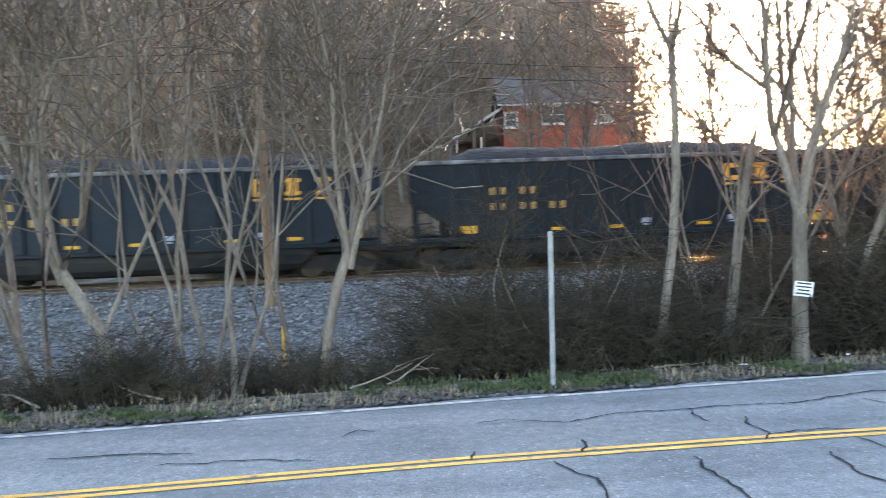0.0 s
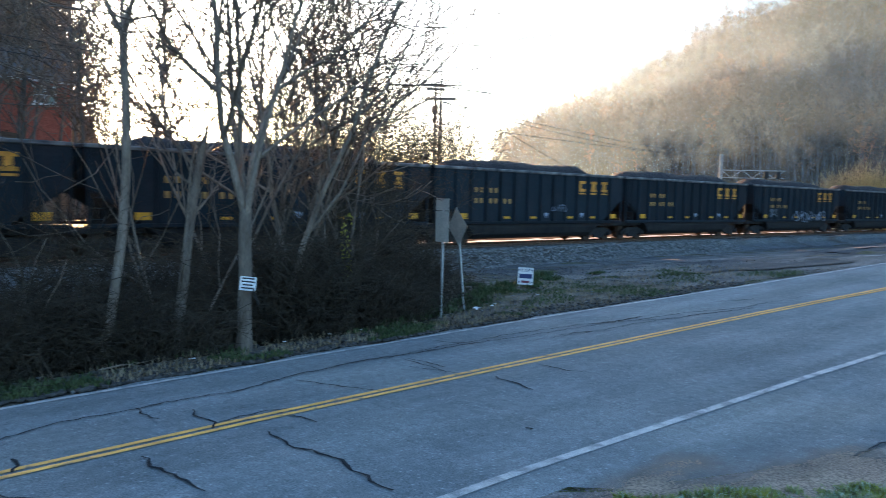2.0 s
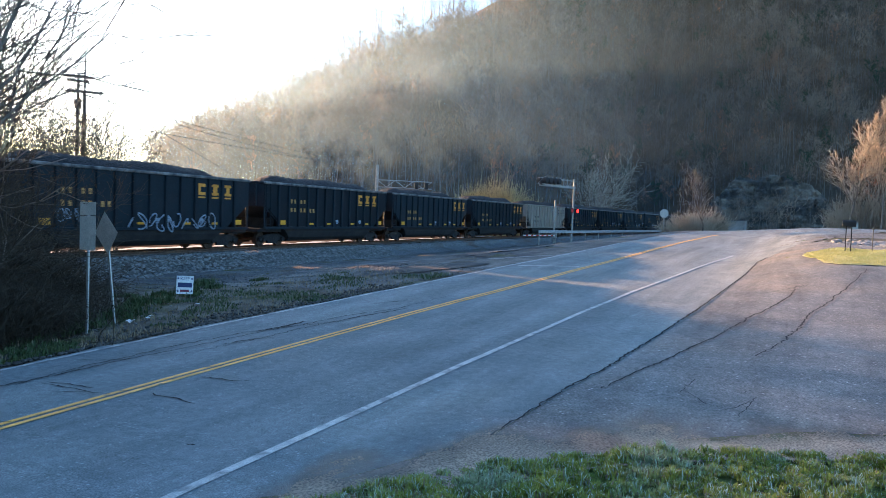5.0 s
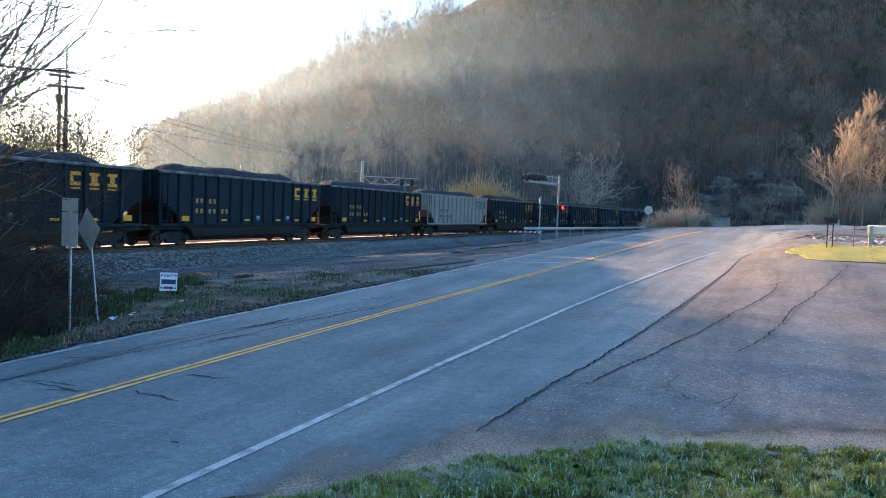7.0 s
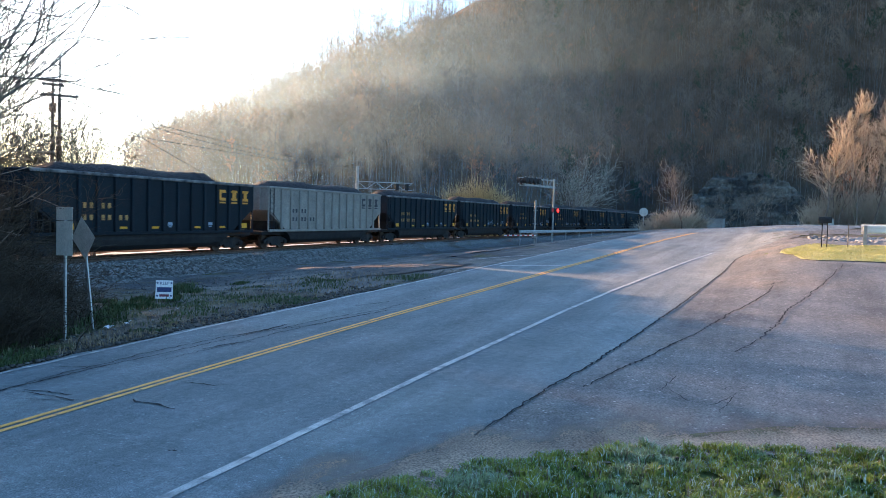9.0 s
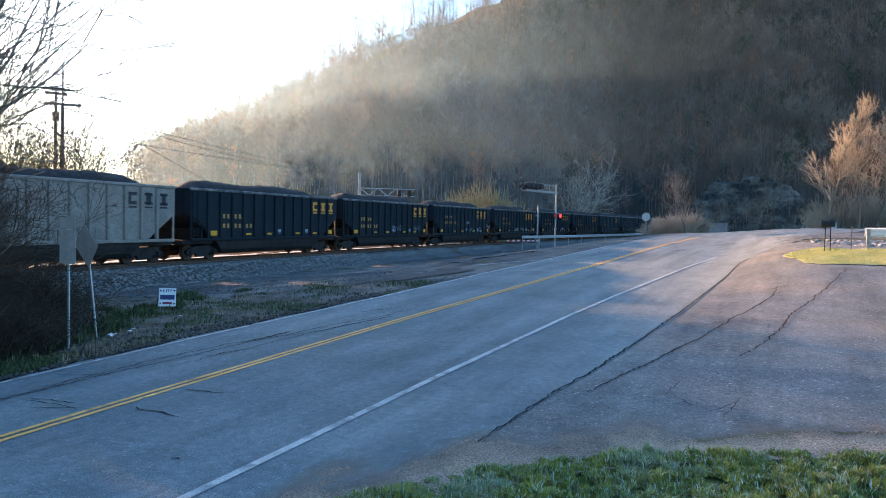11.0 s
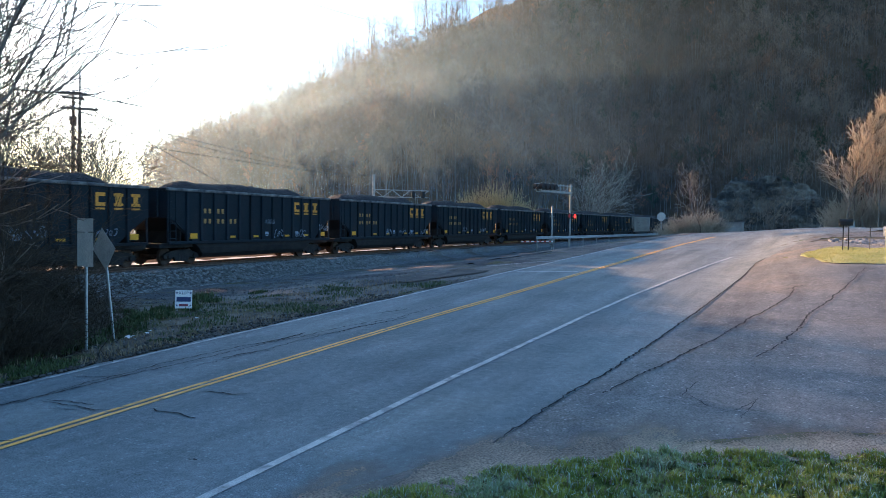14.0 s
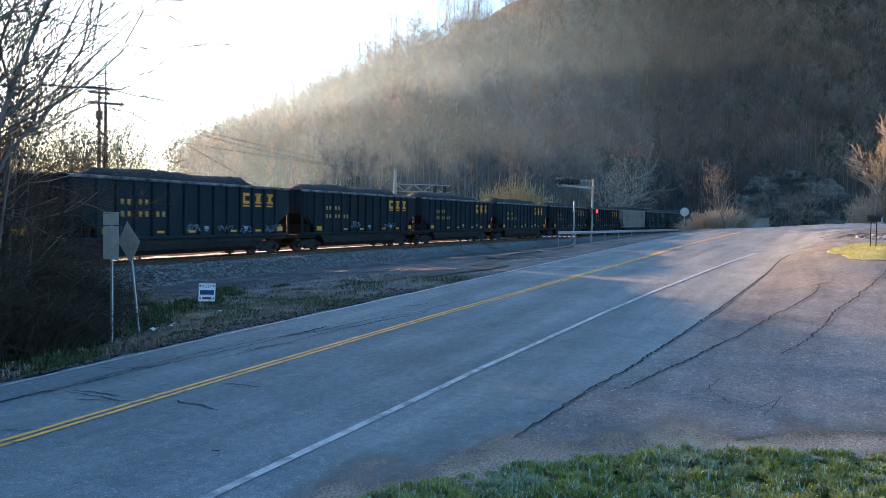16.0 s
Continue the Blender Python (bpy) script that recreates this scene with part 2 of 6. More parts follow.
aggregate(M_asphalt, 17.0, 0.36, 0.4, (0.31, 0.34, 0.345), 0.2)
aggregate(M_apron, 11.0, 0.32, 0.4, (0.38, 0.37, 0.36), 0.24)
aggregate(M_lot, 9.0, 0.34, 0.4, (0.30, 0.29, 0.28), 0.25)


def glow(name, col, strength):
    m = bpy.data.materials.new(name)
    m.use_nodes = True
    p = m.node_tree.nodes["Principled BSDF"]
    p.inputs["Base Color"].default_value = (*col, 1)
    p.inputs["Emission Color"].default_value = (*col, 1)
    p.inputs["Emission Strength"].default_value = strength
    return m


M_red_on = glow("lit_red_signal", (1.0, 0.02, 0.012), 0.7)
M_glass = bpy.data.materials.new("window_glass")
M_glass.use_nodes = True
M_glass.node_tree.nodes["Principled BSDF"].inputs["Base Color"].default_value = (0.05, 0.06, 0.07, 1)
M_glass.node_tree.nodes["Principled BSDF"].inputs["Roughness"].default_value = 0.05


# ---- mesh helpers ----
def mesh_np(name, v, f, m, smooth=False):
    """A mesh from arrays: v (n,3), f (k,3) or (k,4)."""
    v, f = np.asarray(v, np.float32), np.asarray(f, np.int32)
    d = bpy.data.meshes.new(name)
    k = f.shape[1]
    d.vertices.add(len(v)), d.loops.add(f.size), d.polygons.add(len(f))
    d.vertices.foreach_set("co", v.ravel())
    d.loops.foreach_set("vertex_index", f.ravel())
    d.polygons.foreach_set("loop_start", np.arange(0, f.size, k, dtype=np.int32))
    d.update(calc_edges=True)
    d.validate()
    for q in (m if isinstance(m, (list, tuple)) else [m]):
        d.materials.append(q)
    if smooth:
        d.polygons.foreach_set("use_smooth", np.ones(len(f), bool))
    return d


def mesh_bm(name, bm, m):
    d = bpy.data.meshes.new(name)
    bmesh.ops.recalc_face_normals(bm, faces=bm.faces)
    bm.to_mesh(d)
    bm.free()
    d.materials.append(m)
    return d


def part(name, bm, m, parent, label=""):
    ob = new(name, mesh_bm(name, bm, m) if isinstance(bm, bmesh.types.BMesh) else bm)
    ob.parent = parent
    if label:
        tagged(ob, label)
    return ob


def share(name, data, parent, m=None):
    ob = new(name, data)
    ob.parent = parent
    if m is not None:
        ob.matrix_basis = m
    return ob


def box(sx, sy, sz, x=0, y=0, z=0, bm=None, bevel=0.0, m=None):
    """A box sx by sy by sz centred at x, y, z, edges bevelled at wish."""
    b = bmesh.new()
    bmesh.ops.create_cube(b, size=1)
    bmesh.ops.scale(b, vec=(sx, sy, sz), verts=b.verts)
    if bevel:
        bmesh.ops.bevel(b, geom=b.edges[:], offset=bevel, segments=1, affect='EDGES')
    bmesh.ops.translate(b, vec=(x, y, z), verts=b.verts)
    if m is not None:
        bmesh.ops.transform(b, matrix=m, verts=b.verts)
    return join(bm, b)


def cyl(r, h, x=0, y=0, z=0, bm=None, n=12, axis='z', r2=None):
    b = bmesh.new()
    bmesh.ops.create_cone(b, cap_ends=True, segments=n, radius1=r, radius2=r if r2 is None else r2, depth=h)
    if axis == 'x':
        bmesh.ops.rotate(b, matrix=Matrix.Rotation(radians(90), 3, 'Y'), verts=b.verts)
    if axis == 'y':
        bmesh.ops.rotate(b, matrix=Matrix.Rotation(radians(90), 3, 'X'), verts=b.verts)
    bmesh.ops.translate(b, vec=(x, y, z), verts=b.verts)
    return join(bm, b)


def join(bm, b):
    if bm is None:
        return b
    tmp = bpy.data.meshes.new("tmp")
    b.to_mesh(tmp)
    b.free()
    bm.from_mesh(tmp)
    bpy.data.meshes.remove(tmp)
    return bm


def prism(points, depth, m=None):
    """A polygon in the xz plane, given depth along y."""
    b = bmesh.new()
    f = b.faces.new([b.verts.new((x, -depth / 2, z)) for x, z in points])
    r = bmesh.ops.extrude_face_region(b, geom=[f])
    bmesh.ops.translate(b, vec=(0, depth, 0), verts=[g for g in r["geom"] if isinstance(g, bmesh.types.BMVert)])
    if m is not None:
        bmesh.ops.transform(b, matrix=m, verts=b.verts)
    return b


def tube(pts, radii, sides):
    """Arrays of a tapering tube along pts."""
    pts = np.asarray(pts, float)
    n = len(pts)
    d = np.gradient(pts, axis=0)
    d /= np.linalg.norm(d, axis=1)[:, None] + 1e-9
    ref = np.where(np.abs(d[:, 2:3]) < 0.9, np.array([[0, 0, 1.0]]), np.array([[1.0, 0, 0]]))
    u = np.cross(d, ref)
    u /= np.linalg.norm(u, axis=1)[:, None] + 1e-9
    w = np.cross(d, u)
    a = np.arange(sides) * 2 * math.pi / sides
    r = np.asarray(radii, float)[:, None, None]
    v = pts[:, None] + r * (np.cos(a)[None, :, None] * u[:, None] + np.sin(a)[None, :, None] * w[:, None])
    i = np.arange(n - 1)[:, None] * sides
    j = np.arange(sides)[None]
    j2 = (j + 1) % sides
    f = np.stack([i + j, i + j2, i + sides + j2, i + sides + j], -1).reshape(-1, 4)
    return v.reshape(-1, 3), f


def merge(parts):
    vs, fs, o = [], [], 0
    for v, f in parts:
        vs.append(v), fs.append(f + o)
        o += len(v)
    return np.concatenate(vs), np.concatenate(fs)


# ---- the lie of the land ----
def sstep(a, b, x):
    t = np.clip((np.asarray(x, float) - a) / (b - a), 0, 1)
    return t * t * (3 - 2 * t)


def road_z(x):
    """Height of the carriageway: it climbs to a crest near the bend."""
    x = np.clip(np.asarray(x, float), -60, 400)
    up = np.interp(x, (0.0, 5.0, 9.8, 14.2, 18.1, 20.9, 23.6, 25.4, 28.5, 31.9, 36.3, 40.3, 49.6, 59.5, 70.0, 84.0, 96.6), (0.000, 0.075, 0.153, 0.307, 0.475, 0.618, 0.742, 0.835, 0.967, 1.125, 1.266, 1.409, 1.644, 1.912, 2.195, 2.622, 3.054))
    return np.where(x < 0, 0.004 * x, np.where(x < 138, up, 3.077 - 0.02 * (x - 138) * sstep(138, 200, x)))


def track_y(x):
    """Centre line of the railway."""
    x = np.asarray(x, float)
    a = 27 + 0.075 * x - 0.0005 * x * x
    b = 29.2 - 0.035 * (x - 110) + 0.0008 * np.clip(x - 150, 0, None) ** 2
    return np.where(x < 110, a, b)


def track_z(x):
    """Height of the rail heads."""
    return 0.71 + 0.0095 * np.clip(np.asarray(x, float), -60, 180)


def edge_y(x):
    """The far white edge line."""
    return np.interp(x, (-60.0, -6.0, 0.0, 4.0, 7.2, 9.8, 14.2, 18.1, 22.2, 26.7, 32.6, 38.6, 45.0, 57.4, 77.0, 98.0), (3.50, 10.30, 11.35, 11.78, 12.12, 12.35, 12.43, 12.24, 11.96, 11.73, 11.51, 11.44, 11.57, 11.90, 12.04, 9.80))


def centre_y(x):
    return np.interp(x, (-60.0, -4.4, 0.0, 4.5, 9.8, 14.2, 18.1, 20.9, 25.4, 31.9, 40.3, 49.6, 65.8, 79.1, 98.0), (2.00, 8.00, 8.72, 9.12, 9.43, 9.40, 9.27, 9.07, 8.76, 8.45, 8.24, 8.36, 8.29, 7.70, 5.25))


def near_y(x):
    return np.interp(x, (-60.0, -5.0, 0.0, 5.9, 9.8, 13.3, 17.3, 20.9, 26.1, 31.9, 36.3, 48.3, 63.0, 77.0, 98.0), (-3.00, 4.60, 5.30, 5.63, 5.70, 5.65, 5.48, 5.28, 4.90, 4.39, 4.14, 3.27, 0.98, -3.15, -11.20))


RIDGE = ((-140, 22), (-100, 22), (-85, 21), (-75, 19), (-67, 15.8), (-62, 13.6), (-58.6, 11.6), (-55.8, 9.6), (-50.6, 6.3), (-47, 4.2), (-44, 3.2), (-38, 1.5), (-30, 0.8))
BASE = ((-140, 260), (-95, 260), (-88, 250), (-80, 330), (-70, 190), (-62, 150), (-50, 140), (-40, 170), (-30, 200))


def ground_z(x, y):
    x, y = np.asarray(x, float), np.asarray(y, float)
    r = np.hypot(x, y) + 1e-6
    yaw = np.degrees(np.arctan2(-x, y))
    base = road_z(x)
    ye, yt = edge_y(np.clip(x, -60, 140)) + 0.5, track_y(x)
    bed = track_z(x) - 0.75
    # from the road's edge to the foot of the railway bank
    k = sstep(0, 1, (y - ye) / np.maximum(yt - 3.6 - ye, 1))
    z = base + (bed - base) * k
    wd = 1 - sstep(9, 17, x)
    z = z - wd * 0.85 * sstep(ye + 0.8, ye + 4.0, y) * (1 - sstep(yt - 7.0, yt - 3.2, y))
    # beyond the line: the wooded slope with the house, and the valley floor
    wl_ = sstep(-19, -10, yaw)
    z = np.where(y > yt + 5, z + wl_ * 0.29 * np.clip(y - yt - 7, 0, 140), z)
    # the big ridge across the river
    rr = np.interp(yaw, [a for a, _ in RIDGE], [b for _, b in RIDGE])
    r0 = np.interp(yaw, [a for a, _ in BASE], [b for _, b in BASE])
    r1 = r0 + 230
    top = 3 + np.tan(np.radians(rr)) * r1
    on = sstep(-30, -38, yaw) * sstep(-140, -120, yaw)
    s = np.clip((r - r0) / (r1 - r0), 0, 1)
    z = z + on * np.maximum(top - 3, 0) * (0.75 * s + 0.25 * s * s) * (1 - 0.5 * sstep(r1, r1 + 600, r))
    # the bank beyond the bend, and the forecourt that climbs towards the lawn
    z = z + 0.9 * sstep(60, 100, x) * sstep(11, -5, y) * sstep(-140, -110, yaw)
    z = z + 0.95 * sstep(21.5, 37, x) * (1 - sstep(60, 98, x)) * sstep(3.7, -2.2, y)
    away = sstep(1.0, 3.0, y - ye) + sstep(0, -3, y - 3.0) * sstep(30, 40, r)
    return z + away * 0.06 * np.sin(x * 1.7 + y) * np.sin(y * 1.3 - x * 0.6) * sstep(140, 100, r)


def gz(x, y):
    return float(ground_z(x, y))


def land():
    yaw = np.radians(np.arange(0, 360, 0.5))
    rad = np.concatenate([[0.02, 0.7], np.geomspace(1.5, 2600, 175)])
    A, R = np.meshgrid(yaw, rad)
    X, Y = -np.sin(A) * R, np.cos(A) * R
    Z = ground_z(X, Y) - 0.05
    n, k = len(yaw), len(rad)
    v = np.stack([X, Y, Z], -1).reshape(-1, 3)
    i, j = np.meshgrid(np.arange(k - 1), np.arange(n), indexing="ij")
    f = np.stack([i * n + j, (i + 1) * n + j, (i + 1) * n + (j + 1) % n, i * n + (j + 1) % n], -1).reshape(-1, 4)[:, ::-1]
    v = np.concatenate([v, [[0, 0, float(ground_z(0.0, 0.0))]]])
    d = mesh_np("ground", v, f, [M_verge, M_floor, M_lawn], True)
    c = v[f].mean(1)
    rr = np.hypot(c[:, 0], c[:, 1])
    idx = np.where((rr > 95) | (c[:, 1] > track_y(c[:, 0]) + 8), 1, np.where((c[:, 1] < 5.5) & (rr < 40), 2, 0)).astype(np.int32)
    d.polygons.foreach_set("material_index", idx)
    ob = new("ground", d)
    return tagged(ob, "valley ground with bare verge soil and leaf-strewn hills", "ground", kind="structure")


land()


def sheet(name, xs, y0, y1, m, lift, label, cols=16, kind="structure"):
    """A surface laid on the ground between two edges."""
    xs = np.asarray(xs, float)
    t = np.linspace(0, 1, cols)
    X = np.repeat(xs[:, None], cols, 1)
    Y = y0(xs)[:, None] * (1 - t) + y1(xs)[:, None] * t
    Z = ground_z(X, Y) + lift - 0.04
    v = np.stack([X, Y, Z], -1).reshape(-1, 3)
    i, j = np.meshgrid(np.arange(len(xs) - 1), np.arange(cols - 1), indexing="ij")
    f = np.stack([i * cols + j, (i + 1) * cols + j, (i + 1) * cols + j + 1, i * cols + j + 1], -1).reshape(-1, 4)
    d = mesh_np(name, v, f, m, True)
    uv = np.stack(np.meshgrid((xs - xs[0]) / (xs[-1] - xs[0]), t, indexing="ij"), -1).reshape(-1, 2)
    d.uv_layers.new(name="UVMap").data.foreach_set("uv", uv[f.ravel()].astype(np.float32).ravel())
    return tagged(new(name, d), label, name.replace("_", " "), kind=kind)


def wob(x, a=0.12, s=1.0):
    return a * (np.sin(x * 1.9 * s) + 0.6 * np.sin(x * 4.7 * s + 1) + 0.4 * np.sin(x * 11.3 * s))


def road_low(x):
    """The seam where the carriageway's asphalt meets the forecourt."""
    return np.where(x < 6, near_y(x) - 0.6, np.interp(x, (5.9, 9.4, 10.6, 12.5, 14.9, 19.0, 22.2, 27.2, 32.7, 39.0, 41.3, 45.0, 50.9, 63.0, 77.0, 98.0), (4.84, 3.58, 3.51, 3.36, 3.09, 2.77, 2.48, 2.17, 1.74, 1.60, 1.22, 0.93, 0.14, -1.40, -4.20, -11.90)))


XS = np.concatenate([np.arange(-40, 40, 0.4), np.arange(40, 97.5, 0.8)])
sheet("road", XS, road_low, lambda x: edge_y(x) + 0.16 + wob(x, 0.05), M_asphalt, 0.035,
      "two-lane blue-grey asphalt road with sealed cracks", 24)


def apron_low(x):
    return np.interp(x, (5.9, 7.9, 9.0, 10.3, 11.8, 12.9, 14.2, 15.8, 19.5, 43.0, 47.0, 52.8, 60.2, 64.4, 67.2, 77.0, 79.8, 97.3), (5.14, 4.53, 3.83, 2.83, 1.16, -1.43, -5.67, -11.15, -26.62, -21.50, -6.05, -0.70, -2.52, -6.30, -31.50, -31.50, 0.00, 1.40)) + wob(x, 0.05) - 1.3 * (1 - sstep(12.5, 15, x))


XA = np.concatenate([np.arange(2.2, 40, 0.4), np.arange(40, 97.0, 0.8)])
sheet("forecourt", XA, apron_low, lambda x: np.maximum(road_low(x), apron_low(x) + 0.05), M_apron, 0.03, "wide worn asphalt forecourt beside the road", 40)
sheet("gravel_lot", np.arange(21, 108, 0.7), lambda x: edge_y(x) + 0.25 + wob(x, 0.04) + 0.5 * sstep(30, 22, x), lambda x: track_y(x) - 3.4, M_lot, 0.003,
      "dark patched gravel lot between road and railway", 24)


def ragged(m, scale, axis, lo, hi, gain):
    """Lets a material thin out in patches towards one edge of its sheet: full where gain * noise + place is under lo, gone over hi."""
    n, l = m.node_tree.nodes, m.node_tree.links
    p = n["Principled BSDF"]
    co, sep, nz = n.new("ShaderNodeTexCoord"), n.new("ShaderNodeSeparateXYZ"), n.new("ShaderNodeTexNoise")
    nz.inputs["Scale"].default_value, nz.inputs["Detail"].default_value = scale, 8.0
    st = n.new("ShaderNodeMapping")
    st.inputs["Rotation"].default_value, st.inputs["Scale"].default_value = (0, 0, radians(38)), (0.6, 1.3, 1)
    l.new(co.outputs["Object"], st.inputs[0]), l.new(st.outputs[0], nz.inputs["Vector"]), l.new(co.outputs["UV"], sep.inputs[0])
    add = n.new("ShaderNodeMath")
    add.operation = 'MULTIPLY_ADD'
    l.new(nz.outputs[0], add.inputs[0])
    add.inputs[1].default_value = gain
    l.new(sep.outputs[axis], add.inputs[2])
    r = n.new("ShaderNodeMapRange")
    r.inputs["From Min"].default_value, r.inputs["From Max"].default_value = lo, hi
    r.inputs["To Min"].default_value, r.inputs["To Max"].default_value = 1.0, 0.0
    l.new(add.outputs[0], r.inputs[0]), l.new(r.outputs[0], p.inputs["Alpha"])


ragged(M_dirt, 1.1, 1, 0.78, 1.2, 0.95)
DIRT_X = np.arange(-8.0, 15.5, 0.2)
sheet("dirt_strip", DIRT_X, lambda x: np.interp(x, (-8, 3, 4.9, 6.5, 7.8, 9.0, 10.2, 11.0, 11.9, 12.9, 14.6), (-6, -2, 3.6, 3.6, 2.9, 1.9, 0.4, -1.6, -4.8, -9, -13)), lambda x: np.interp(x, (-8.0, -5.0, 0.0, 2.0, 5.9, 7.9, 9.0, 10.3, 11.8, 12.9, 14.6), (4.00, 4.70, 5.40, 5.68, 5.63, 5.51, 5.10, 4.49, 3.47, 1.72, -1.88)), M_dirt, 0.042,
      "bare brown dirt edge worn by tyres", 12)

def stripe(x0, x1, fy, w, m, name, label, dash=0.6, z=0.005):
    xs = np.arange(x0, x1, dash)
    y = fy(xs)
    g = np.gradient(y, xs)
    nx, ny = -g / np.sqrt(1 + g * g), 1 / np.sqrt(1 + g * g)
    a = np.stack([xs - nx * w / 2, y - ny * w / 2, ground_z(xs, y) + z + 0.0001 * np.clip(xs, 0, 200)], -1)
    b = np.stack([xs + nx * w / 2, y + ny * w / 2, ground_z(xs, y) + z + 0.0001 * np.clip(xs, 0, 200)], -1)
    v = np.concatenate([a, b])
    n = len(xs)
    i = np.arange(n - 1)
    f = np.stack([i, i + 1, n + i + 1, n + i], -1)
    ob = new(name, mesh_np(name, v, f, m))
    return tagged(ob, label, "road marking", kind="structure")


stripe(-40, 59, edge_y, 0.10, M_white, "edge_line", "thin worn white edge line painted on asphalt")
stripe(-40, 48, lambda x: near_y(x) + 0.0, 0.13, M_white, "edge_line", "worn white edge line painted on asphalt")
stripe(-40, 83, lambda x: centre_y(x) - 0.085, 0.095, M_yellow, "centre_line", "double yellow centre line on asphalt")
stripe(-40, 83, lambda x: centre_y(x) + 0.085, 0.095, M_yellow, "centre_line", "double yellow centre line on asphalt")


# ---- railway ----
def railway():
    root = tagged(new("railway_track"), "single railway track on a raised grey ballast bed", "railway track", kind="structure")
    xs = np.concatenate([np.arange(-60, 60, 0.5), np.arange(60, 330, 2.0)])
    yt, zt = track_y(xs), track_z(xs)
    wide = 7.2 - 3.6 * sstep(9, 19, xs)
    rng = np.random.default_rng(3)
    prof = [(-wide, None), (-wide * 0.62, 0.55), (-2.1 + 0 * xs, 0.0), (-0.75 + 0 * xs, 0.03), (0.75 + 0 * xs, 0.03), (2.1 + 0 * xs, 0.0), (3.8 + 0 * xs, None)]
    rows = []
    low = [ground_z(xs, yt - wide) - 0.05, ground_z(xs, yt + 3.8) - 0.05]
    sh = zt - 0.19
    fine = []
    for k in range(len(prof) - 1):
        for q in np.linspace(0, 1, 6, endpoint=False):
            fine.append((k, q))
    def at(k):
        o, h = prof[k]
        if k == 0:
            z = low[0]
        elif k == 1:
            z = sh + (low[0] - sh) * 0.55
        elif k == len(prof) - 1:
            z = low[1]
        else:
            z = sh + h
        return yt + o, z
    for k, q in fine + [(len(prof) - 2, 1.0)]:
        (ya, za), (yb, zb) = at(k), at(k + 1)
        j = rng.normal(0, 0.035, len(xs))
        rows.append(np.stack([xs, ya + (yb - ya) * q, za + (zb - za) * q + j], -1))
    v = np.stack(rows, 1)
    n, c = v.shape[:2]
    i, j = np.meshgrid(np.arange(n - 1), np.arange(c - 1), indexing="ij")
    f = np.stack([i * c + j, (i + 1) * c + j, (i + 1) * c + j + 1, i * c + j + 1], -1).reshape(-1, 4)
    share("ballast", mesh_np("ballast", v.reshape(-1, 3), f, M_ballast), root)
    for s in (-0.76, 0.76):
        pts = np.stack([xs, yt + s, zt], -1)
        cr = np.array([(-0.037, 0), (0.037, 0), (0.037, -0.04), (0.012, -0.05), (0.012, -0.15), (0.07, -0.165), (-0.07, -0.165), (-0.012, -0.15), (-0.012, -0.05), (-0.037, -0.04)])
        vv = pts[:, None] + np.stack([np.zeros(10), cr[:, 0], cr[:, 1]], -1)[None]
        m = len(cr)
        i, j = np.meshgrid(np.arange(len(xs) - 1), np.arange(m), indexing="ij")
        ff = np.stack([i * m + j, (i + 1) * m + j, (i + 1) * m + (j + 1) % m, i * m + (j + 1) % m], -1).reshape(-1, 4)
        share("rail", mesh_np("rail", vv.reshape(-1, 3), ff, M_rail), root)
    tie = mesh_bm("tie", box(0.22, 2.6, 0.16, bevel=0.015), M_tie)
    for x in np.arange(-20, 100, 0.55):
        y = float(track_y(x))
        share("tie", tie, root, pose(x, y, float(track_z(x)) - 0.235 + 0.02, 0, 0, math.degrees(math.atan(0.075 - 0.001 * x))))
    return root


railway()

# strip added beyond the line; its pale colour stands in for sunlit ground
M_pale_strip = mat("pale_ground_strip", (0.40, 0.375, 0.34), (0.52, 0.49, 0.45), 0.8, 0.95, 0.4, 25)
sheet("gravel_track", np.arange(15, 120, 1.2), lambda x: track_y(x) + 4.2, lambda x: track_y(x) + 11.5, M_pale_strip, 0.03, "pale strip of ground added beyond the railway", 8)

# ---- the coal train ----
TX = np.arange(-120, 420, 0.25)
TS = np.concatenate([[0], np.cumsum(np.hypot(np.diff(TX), np.diff(track_y(TX))))])
TS -= np.interp(0, TX, TS)
SPEED = 11.55
COUPLINGS = [-1.6, 14.4, 29.6, 44.9, 60.0, 75.3, 92.0, 107.9, 124.0, 140.35, 156.7, 172.35, 188.3, 204.5, 220.7, 236.8]


def middle(k):
    """Where along the line the middle of car k starts out."""
    ends = [COUPLINGS[i] if 0 <= i < 16 else (-1.6 + 16.0 * i if i < 0 else 236.8 + 16.05 * (i - 15)) for i in (k, k + 1)]
    return sum(ends) / 2


def on_track(s):
    """Pose of a car whose middle has come to s metres along the line."""
    x = float(np.interp(s, TS, TX))
    xa, xb = np.interp((s - 6, s + 6), TS, TX)
    h = math.degrees(math.atan2(float(track_y(xb) - track_y(xa)), xb - xa))
    return pose(x, float(track_y(x)), float(track_z(x)), 0, -0.54 if x < 180 else 0, h)


HL, HW, SILL, TOP = 7.4, 1.55, 1.13, 3.72
RIBS = [-6.1 + i * 12.2 / 12 for i in range(13)]


def side_wall():
    """One side sheet with its cut-away lower corners."""
    outline = [(-HL, TOP), (-HL, 2.35), (-HL + 0.45, 2.2), (-5.55, SILL + 0.02), (5.55, SILL + 0.02), (HL - 0.45, 2.2), (HL, 2.35), (HL, TOP)]
    return mesh_bm("side_wall", prism(outline, 0.06), M_blue)


